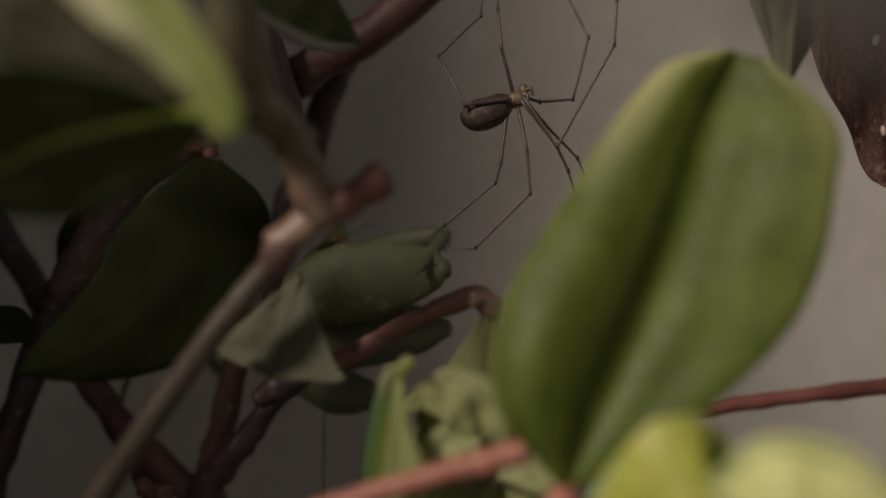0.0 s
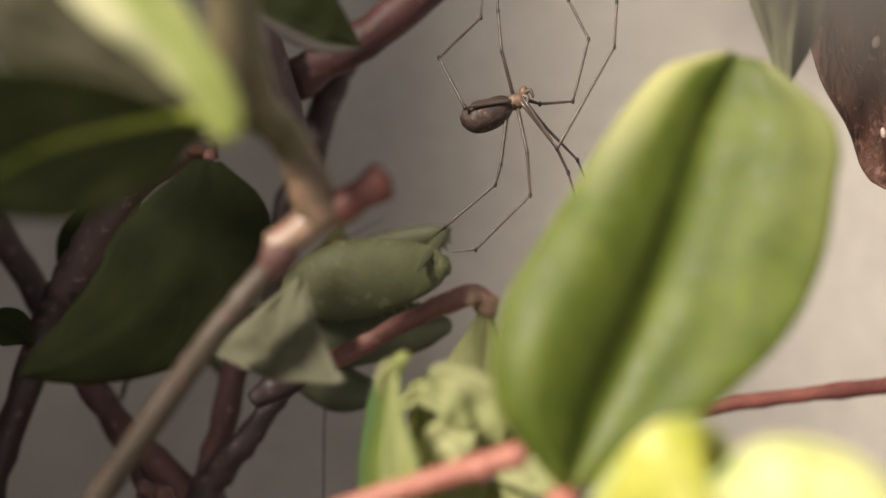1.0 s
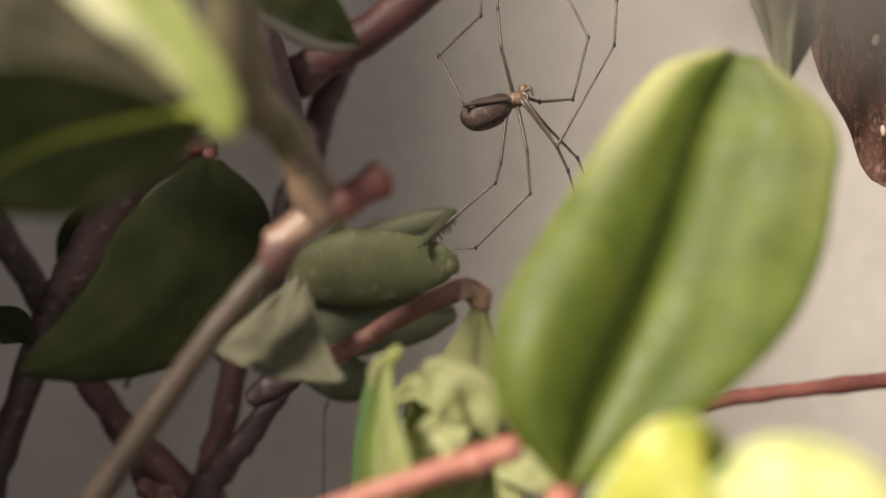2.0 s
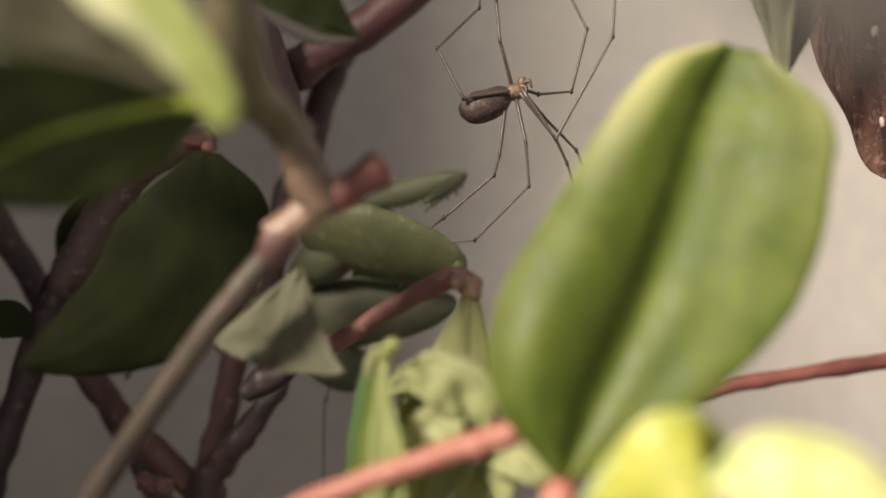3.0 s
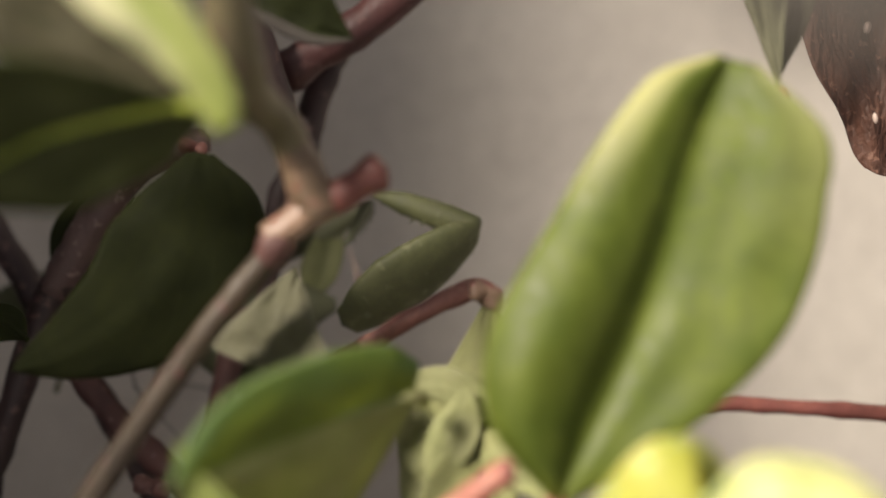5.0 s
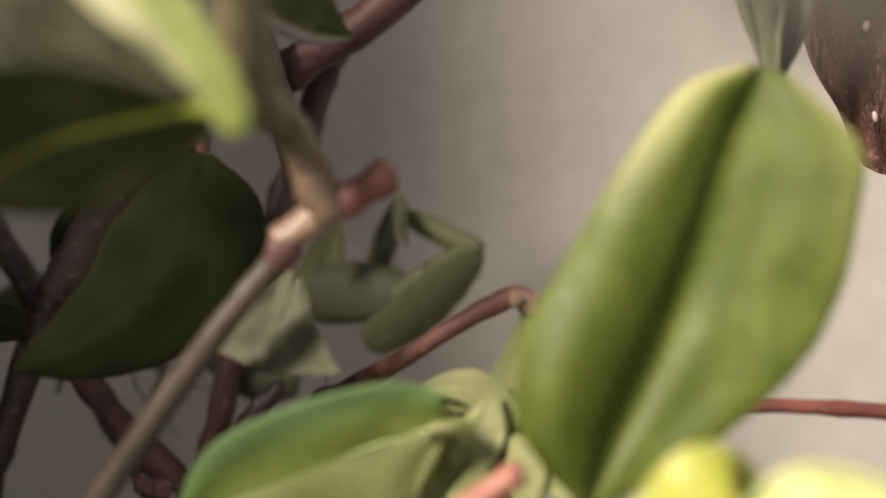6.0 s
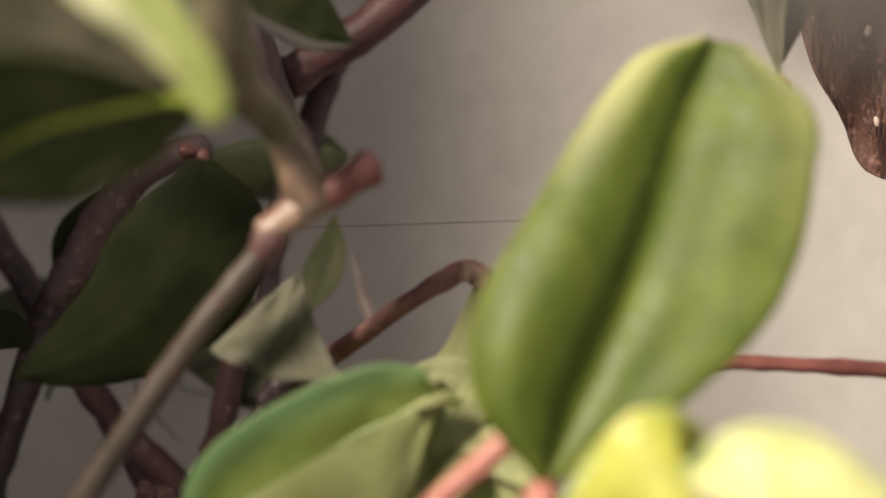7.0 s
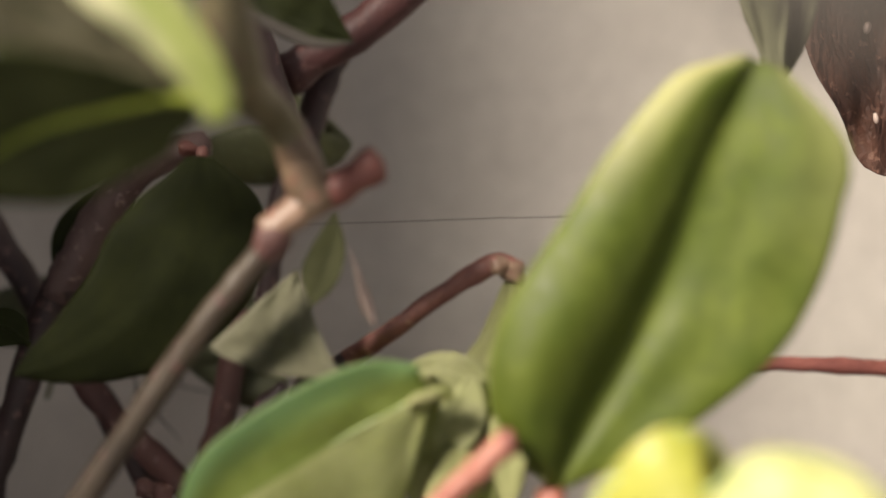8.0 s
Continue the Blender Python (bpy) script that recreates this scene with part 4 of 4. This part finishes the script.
def bend(femur, tibia, rows):
    """Move a foreleg: seconds, shift of the hip in millimetres, turn of the femur and of the tibia in the picture's plane, and roll of
    the flat femur about its length. The tibia stays at the knee."""
    root = ORIGIN[mantis]
    hip, axis = ORIGIN[femur] - root, ORIGIN[tibia] - ORIGIN[femur]
    times = [r[0] for r in rows]
    one, two = [], []
    for i in range(0, 161):
        t = i * 0.05
        if not (i % 10 == 0 or 2.7 < t < 7.0):
            continue
        dx, dy, dz, a, c, r = (float(np.interp(t, times, [q[k] for q in rows])) for k in range(1, 7))
        turn = Matrix.Rotation(radians(a), 4, "Y") @ Matrix.Rotation(radians(r), 4, axis)
        at = hip + Vector((dx, dy, dz))
        one.append((t, Matrix.Translation(at * MM) @ turn))
        two.append((t, Matrix.Translation((at + turn.to_3x3() @ axis) * MM) @ Matrix.Rotation(radians(c), 4, "Y")))
    walk(femur, one)
    walk(tibia, two)


def motions():
    sway(sprig, [(0, 0.0, 0.0, -0.0, -0.0), (0.8, 0.0, 0.0, 0.0, -0.0), (1.7, -0.0, 0.0, 0.0, -0.1), (2.8, -0.2, 0.0, -0.1, -0.0), (3.5, -0.4, -0.0, -0.1, 0.0), (3.7, -0.5, 0.0, -0.0, 0.1), (3.8, -0.7, 0.0, -0.1, 1.3), (3.9, -2.5, 1.9, 0.5, 4.6, 0, 6.0), (4, -3.0, 2.8, 0.3, 6.4, 0, 8.0), (4.1, -4.4, 0.4, 1.6, 0.9, 0, 3.0), (4.3, -4.1, -3.5, 2.1, -2.3, 0, -4.0), (4.5, -3.9, -4.1, 1.9, -4.2, 0, -5.0), (4.6, -2.4, 0.8, 0.2, -2.3, 0, 4.0), (4.7, -0.2, 3.9, -2.6, 1.6, 0, 12.0), (4.9, -0.2, 2.4, -2.1, -0.4, 0, 8.0), (5.4, 0.0, 0.3, -1.6, -0.6, 0, 3.0), (5.8, 0.4, -0.2, -1.5, -0.8, 0, 2.0), (6, 2.0, 2.5, -2.6, -0.0, 0, 8.0), (6.2, 2.3, 4.9, -3.8, 0.7, 0, 16.0), (6.4, 2.2, 5.4, -4.2, 2.1, 0, 18.0), (6.5, 1.0, 5.4, -4.2, 3.9, 0, 18.0), (6.6, -0.0, 4.9, -3.7, 3.0, 0, 16.0), (6.7, -0.5, 3.3, -1.9, 1.2, 0, 10.0), (6.8, -1.5, 1.3, -0.0, -0.9, 0, 5.0), (7, -1.5, -0.1, 0.2, 0.1, 0, 2.0), (7.2, -0.1, 0.9, -0.3, -0.2, 0, 4.0), (7.3, 0.6, 2.7, -0.7, 0.5, 0, 8.0), (7.4, 0.9, 4.2, -1.2, 1.4, 0, 12.0), (7.5, 0.9, 5.1, -1.6, 2.2, 0, 15.0), (7.6, 1.1, 5.5, -1.7, 3.1, 0, 16.0), (7.8, 0.4, 5.1, -1.6, 2.8, 0, 15.0), (8, -0.3, 4.8, -1.1, 2.5, 0, 14.0)])
    # the two young leaves keep upright while their sprig nods
    for young_leaf in (yellow, cream):
        sway(young_leaf, [(0, 0, -0.0, 0.0, 0, 0, 0), (0.8, 0, -0.0, 0.0, 0, 0, 0), (1.7, 0, -0.0, 0.0, 0, 0, 0), (2.8, 0, -0.0, 0.0, 0, 0, 0), (3.5, 0, 0.0, -0.0, 0, 0, 0), (3.7, 0, -0.0, 0.0, 0, 0, 0), (3.8, 0, -0.0, 0.0, 0, 0, 0), (3.9, 0, -1.9, 0.2, 0, 0, -6.0), (4, 0, -2.8, 0.4, 0, 0, -8.0), (4.1, 0, -0.4, 0.0, 0, 0, -3.0), (4.3, 1.2, 3.5, 0.3, 0, 0, 4.0), (4.5, 2.6, 4.1, 0.7, 0, 0, 5.0), (4.6, 1.2, -0.8, 0.0, 0, 0, -4.0), (4.7, 0, -3.8, -0.6, 0, 0, -12.0), (4.9, 0, -2.4, -0.2, 0, 0, -8.0), (5.4, 0, -0.3, 0.0, 0, 0, -3.0), (5.8, 0, 0.2, -0.0, 0, 0, -2.0), (6, 0, -2.5, 0.3, 0, 0, -8.0), (6.2, 0, -4.7, 1.4, 0, 0, -16.0), (6.4, 0, -5.1, 1.7, 0, 0, -18.0), (6.5, 0, -5.1, 1.7, 0, 0, -18.0), (6.6, 0, -4.7, 1.4, 0, 0, -16.0), (6.7, 0, -3.2, 0.6, 0, 0, -10.0), (6.8, 0, -1.3, 0.1, 0, 0, -5.0), (7, 0, 0.1, -0.0, 0, 0, -2.0), (7.2, 0, -0.9, 0.1, 0, 0, -4.0), (7.3, 0, -2.7, 0.4, 0, 0, -8.0), (7.4, 0, -4.1, 0.9, 0, 0, -12.0), (7.5, 0, -4.9, 1.3, 0, 0, -15.0), (7.6, 0, -5.3, 1.5, 0, 0, -16.0), (7.8, 0, -4.9, 1.3, 0, 0, -15.0), (8, 0, -4.7, 1.2, 0, 0, -14.0)])
    sway(shoot, [(0, -0.0, 0.0, -0.0, -0.1), (1.7, 0.0, 0.0, 0.0, 0.0), (2.8, -0.1, 0.0, 0.2, -0.1), (3.5, -0.2, 0.0, 0.2, -0.1), (3.7, -0.1, 0.0, 0.4, 0.1), (4, 0.1, 0.0, 0.0, 0.4), (4.5, 0.2, 0.0, -0.0, 0.3), (4.7, -0.2, 0.0, 0.6, 0.1), (5, 0.2, 0.0, 0.1, 0.4), (5.8, 0.7, 0.0, -0.1, 0.8), (6, 0.9, 0.0, -0.2, 0.9), (6.5, 0.6, 0.0, 0.1, 0.8), (6.8, -0.4, 0.0, 1.0, 0.3), (7, -0.4, 0.0, 1.0, 0.4), (7.5, -0.2, 0.0, 1.1, 0.7), (8, -0.1, 0.0, 0.9, 0.5)], (-13.1, 86.0, 119.5))
    sway(mid_twig, [(0, 0.7, 0.0, -0.6, 1.4), (1, 0.4, 0.0, -0.3, 1.2), (1.7, 0.0, 0.0, 0.0, 0.0), (2.8, -0.8, 0.0, 0.3, -1.1), (3.5, -1.4, 0.0, 0.7, -2.5), (3.7, -1.5, 0.0, 0.6, -2.0), (3.8, -1.1, 0.0, 1.5, -4.1), (4, -0.5, 0.0, 1.3, -2.7), (4.3, 0.7, 0.0, 1.5, -4.4), (4.5, 1.2, 0.0, 1.3, -3.7), (4.7, 0.8, 0.0, 0.3, 1.5), (5.2, 1.8, 0.0, -0.8, -2.2), (5.8, 3.6, 0.0, -1.1, -3.2), (6, 4.8, 0.0, -1.4, -2.1), (6.2, 6.1, 0.0, -0.9, -0.1), (6.5, 5.0, 0.0, -0.9, -0.2), (6.7, 2.2, 0.0, 1.0, -4.1), (7, 0.2, 0.0, 1.6, -5.0), (7.2, 2.1, 0.0, 2.0, -6.0), (7.5, 4.5, 0.0, 1.7, -5.5), (7.6, 4.8, 0.0, 1.5, -5.8), (8, 3.1, 0.0, 1.9, -5.5)])
    sway(low_twig, [(0, 0.3, 0.0, -0.2, 2.4), (1, -0.0, 0.0, -0.3, 1.0), (1.7, -0.4, 0.0, -0.1, -0.3), (2.8, -0.4, 0.0, 0.5, 0.2), (3.4, -0.7, 0.0, 0.7, -2.2), (3.5, -1.0, 0.0, 0.6, -9.1), (3.8, -2.2, 0.0, 0.9, -27.6), (4, -2.2, 0.0, 0.3, -23.8), (4.5, -2.4, 0.0, 0.1, -22.9), (4.7, -1.6, 0.0, -2.1, -18.5), (5.8, 0.0, 0.0, -2.8, -15.7), (6.5, 0.1, 0.0, -2.5, -15.9), (6.8, -0.7, 0.0, 0.3, -20.4), (7, -0.6, 0.0, 0.2, -22.4), (7.5, -0.2, 0.0, -0.1, -24.3), (8, -0.6, 0.0, -0.2, -24.1)])
    sway(side_twig, [(0, 0.0, 0.0, -0.3, -0.0), (1.7, 0.0, 0.0, 0.2, 0.4), (2.8, 0.1, 0.0, 1.1, -1.0), (3.5, 0.2, 0.0, 2.1, -3.2), (3.7, 0.2, 0.0, 1.8, -2.4), (4, 0.3, 0.0, -4.3, 11.1), (4.5, 0.7, 0.0, -5.1, 13.1), (4.7, 0.7, 0.0, -4.8, 12.3), (5.8, 0.6, 0.0, -4.7, 10.7), (6.5, 0.5, 0.0, -4.0, 11.2), (6.8, 0.4, 0.0, -0.6, 10.8), (7, 0.3, 0.0, 0.5, 10.9), (8, 0.4, 0.0, 0.3, 10.3)])
    aim(curled, [(0, (-3.6, 86.0, 109.8), (-0.11, 0.09, -0.99), (-0.99, -0.11, 0.02)), (1.7, (-4.3, 86.0, 110.6), (-0.11, 0.09, -0.99), (-0.99, -0.11, 0.03)), (2.8, (-4.8, 86.0, 110.7), (-0.13, 0.09, -0.99), (-0.99, -0.11, 0.05)),
                 (3.4, (-4.8, 86.0, 110.8), (-0.14, 0.09, -0.99), (-0.99, -0.13, 0.05)), (3.5, (-4.2, 86.0, 110.4), (-0.26, -0.10, -0.96), (-0.90, -0.42, 0.2)), (3.6, (-2.2, 86.0, 109.4), (-0.45, -0.50, -0.74), (-0.1, -0.97, 0.25)), (3.7, (-1.4, 86.0, 108.7), (-0.52, -0.76, -0.38), (0.6, -0.75, 0.15)),
                 (3.8, (-0.7, 86.0, 108.7), (-0.52, -0.84, -0.12), (0.82, -0.52, 0.22)), (4.0, (0.6, 86.0, 109.6), (-0.56, -0.82, -0.08), (0.77, -0.51, 0.38)), (4.5, (0.2, 86.0, 107.8), (-0.56, -0.82, 0.03), (0.77, -0.51, 0.38)), (4.7, (-3.0, 86.0, 108.4), (-0.46, -0.88, -0.03), (0.84, -0.44, 0.24)),
                 (5.1, (-1.3, 86.0, 107.2), (-0.75, -0.60, -0.2), (0.55, -0.82, 0.0)), (5.5, (0.2, 86.0, 106.2), (-0.91, -0.28, -0.28), (0.2, -0.97, 0.0)), (5.8, (0.7, 86.0, 105.6), (-0.95, -0.06, -0.30), (0.0, -1.0, 0.0)), (6, (0.8, 86.0, 105.1), (-0.95, -0.06, -0.31), (0.0, -1.0, 0.0)),
                 (6.5, (0.4, 86.0, 105.2), (-0.94, -0.06, -0.34), (0.0, -1.0, 0.0)), (6.8, (-0.6, 86.0, 107.7), (-0.89, -0.07, -0.44), (0.0, -1.0, 0.0)), (7, (-0.4, 86.0, 107.7), (-0.89, -0.07, -0.45), (0.0, -1.0, 0.0)), (7.5, (-0.6, 86.0, 107.9), (-0.87, -0.07, -0.49), (0.0, -1.0, 0.0)), (8, (-0.9, 86.0, 107.9), (-0.87, -0.07, -0.48), (0.0, -1.0, 0.0))],
        (-0.106, -0.066, -0.992), (0, -1, 0))
    sway(young, [(0, 0.5, 0.0, -0.3, 0.5), (1.7, -0.3, 0.0, 0.4, -0.2), (2.8, -0.9, 0.0, 0.7, -0.1), (3.5, -1.2, 0.0, 0.7, -0.9), (3.7, -1.1, 0.0, 1.2, -0.5), (4, -0.8, 0.0, 1.8, 0.1), (4.5, -0.7, 0.0, 1.2, -0.7), (4.7, -1.1, 0.0, 0.2, -1.8), (5.8, 1.1, 0.0, -1.1, 0.2), (6.5, 1.2, 0.0, -1.1, 0.7), (6.8, -0.4, 0.0, 0.5, -1.2), (7, -0.4, 0.0, 0.7, -1.4), (7.5, 0.1, 0.0, 0.6, -0.0), (8, -0.5, 0.0, 0.8, -0.8)])
    sway(hanging, [(0, 0, 0, -1.5, 0), (3.7, 0, 0, -1.5, 0), (4.0, 0.3, 0, -3, 1), (4.25, 0.6, 0, -12, 1), (4.55, 0.8, 0, -11, 1), (4.75, 0, 0, -2, 0), (5.8, 0, 0, -1.5, 0), (6.3, -0.8, 0, -6, -1), (6.6, -0.8, 0, -5.5, -1), (7.0, 0, 0, -0.5, 0), (7.5, 0, 0, -3, 0), (8.0, 0, 0, -3, 0)])
    # a slack thread hanging behind the large leaf is drawn taut
    turns(drawn, [(0, -88), (6.5, -88), (6.6, -60), (6.7, -20), (6.8, 0), (8.0, 0)])
    # the strike: the spider is pulled away behind the dark leaf
    sway(spider, [(0, 0, 0, 0, 0), (3.55, 0, 0, 0, 0), (3.63, -0.6, 0, -0.4, 1), (3.7, -5, 4, -4, 10), (3.77, -18, 12, -14, 35), (3.85, -30, 20, -20, 55), (4.2, -40, 24, -22, 60), (8.0, -40, 24, -22, 60)])
    for leg, fold in zip(LEGS, (-40, 40, 70, 80, 60, 60, -35, -20)):
        turns(leg, [(0, 0), (3.5, 0), (3.65, fold * 0.3), (3.85, fold), (8.0, fold)])
    # the mantis creeps up, strikes, draws back, comes forward again and withdraws
    for piece, away, lean in zip(BODY, (9, 9, 15, 9, 9, 9), (0, 0, 1, 0, 0, 0)):
        sway(piece, [(0, 0, 0, -0.8, 0), (1.0, 0, 0, -0.3, 0), (1.7, 0.4, 0, 0.4, 0), (2.8, 0.6, 0, 1.0, 0), (3.4, 0.8, 0, 1.0, 0), (3.5, 1, 0, 1, 0), (3.6, 2, 0, 1, 0), (3.72, -6, 4, 0, 0), (3.85, -14, 4, -2, 0), (4.1, -24, 6, -3, 0),
                     (4.35, -16, 10, -1, 0), (4.6, -away - 2, 8, -1, 0), (5.2, -away + 6 * lean, 6 + lean, -1 + 3 * lean, 0), (5.8, -away + 13 * lean, 6 + 3 * lean, -1 + 5.2 * lean, 6 * lean), (6.5, -away + 12.6 * lean, 6 + 3 * lean, -1 + 5.0 * lean, 6 * lean), (6.8, -away - 1.5, 6, -1, 0), (8.0, -away - 1.5, 6, -1.2, 0)])
    sway(head, [(0, -1.5, 1, -1.2, 0), (1.7, -1.5, 1, -1.2, 0), (2.8, -1.6, 0, -1.4, 0), (3.1, -0.2, -7, -0.4, 2), (3.3, 0.7, -9, -0.2, 4), (3.5, 0.7, -9, 0.1, 5), (3.62, 0.7, -6, 0.6, 5), (3.75, -6, 4, 0, 0), (3.9, -18, 6, -1, 0), (4.35, -6, 8, 0, 0), (4.55, -1.6, 4, 0.2, 4), (4.7, -4.4, 4, -0.4, 4), (5.2, -10, 10, 0, 0), (6.6, -10, 10, 0, 0), (6.9, -20, 8, 0, 0), (8.0, -22, 8, 0, 0)])
    bend(fem_a, tib_a, [(0, -0.8, 0, -0.8, 0, 0, 0), (1.0, -0.8, 0, -0.3, 0, 0, 0), (1.7, -0.4, 0, 0.4, 1, 0, 5), (2.8, 0.6, 0, 4.4, 20, 10, 35), (3.0, 1.2, -1, 5.8, 23, 10, 34), (3.1, 3.4, -2, 6.9, 23, 10, 34), (3.35, 5.2, -3, 8.1, 21, 10, 34), (3.45, 5.2, -3, 7.6, 15, 10, 36), (3.5, 5.2, -2, 5.0, -4, 30, 50),
                        (3.6, 5.5, -2, 1.0, -30, 110, 60), (3.66, 5.0, 0, 1.0, -26, 90, 60), (3.75, 1.0, 4, 4.0, 10, 30, 60), (3.85, -9, 8, 2, 14, 20, 40), (4.0, -20, 9, -2, 10, 20, 30), (4.25, -16, 6, -2, -10, 30, 60), (4.45, 3.6, -2, -3.4, -15, 33, 46),
                        (4.6, 6.0, -6, -3.0, -22, 34, 46), (4.7, 5.8, -7, -3.2, -23, 33, 46), (5.1, 6.2, 4, -5.0, -27, 38, 42), (5.8, 7.5, 13, -8.2, -31, 43, 34), (6.0, 7.9, 14, -8.4, -31, 43, 34), (6.5, 7.3, 14, -8.4, -30, 42, 34), (6.62, 6.0, 14, -8.4, -30, 42, 34), (6.75, -6, 14, -6, -20, 42, 58), (6.9, -13, 12, 10, 0, 40, 40), (7.05, -12, 11.5, 14, 6, 60, 40), (8.0, -12, 11.5, 14.2, 6, 60, 40)])
    bend(fem_b, tib_b, [(0, 0, 0, -0.8, 0, 0, 0), (1.0, 0, 0, -0.3, 0, 0, 0), (1.7, 0.4, 0, 0.6, -2, 4, 0), (2.8, 2.3, 0, 1.0, -8, 20, 0), (3.0, 2.0, 0, 4.3, -2, 16, 0), (3.1, 2.4, 0, 5.8, -4, 16, 0), (3.3, 3.4, 0, 8.0, -8, 12, 0), (3.45, 3.5, 0, 8.2, -9, 12, 0), (3.5, 4.0, 0, 8.2, -14, 20, 0),
                        (3.6, 7.5, -1, 8.0, -34, 70, 0), (3.66, 6.0, 0, 6.0, -28, 50, 0), (3.75, -2.0, 4, 2.0, 6, 10, 0), (3.9, -17, 8, 0, 10, 0, 0), (4.25, -16, 8, 3, 10, 0, 0), (4.42, -15, 8, 2, 10, 0, 0), (4.7, -13, 8, 1, 4, 0, 0), (5.1, -5, 9, -2.0, -24, -14, 0),
                        (5.8, 2.7, 10, -5.8, -56, -35, 0), (6.5, 2.4, 10, -6.1, -57, -35, 0), (6.62, 1.5, 10, -6.1, -56, -35, 0), (6.75, -8, 10, -4, -40, -20, 0), (6.9, -18, 10, -2, -10, 0, 0), (8.0, -22, 10, -2, 0, 0, 0)])


motions()
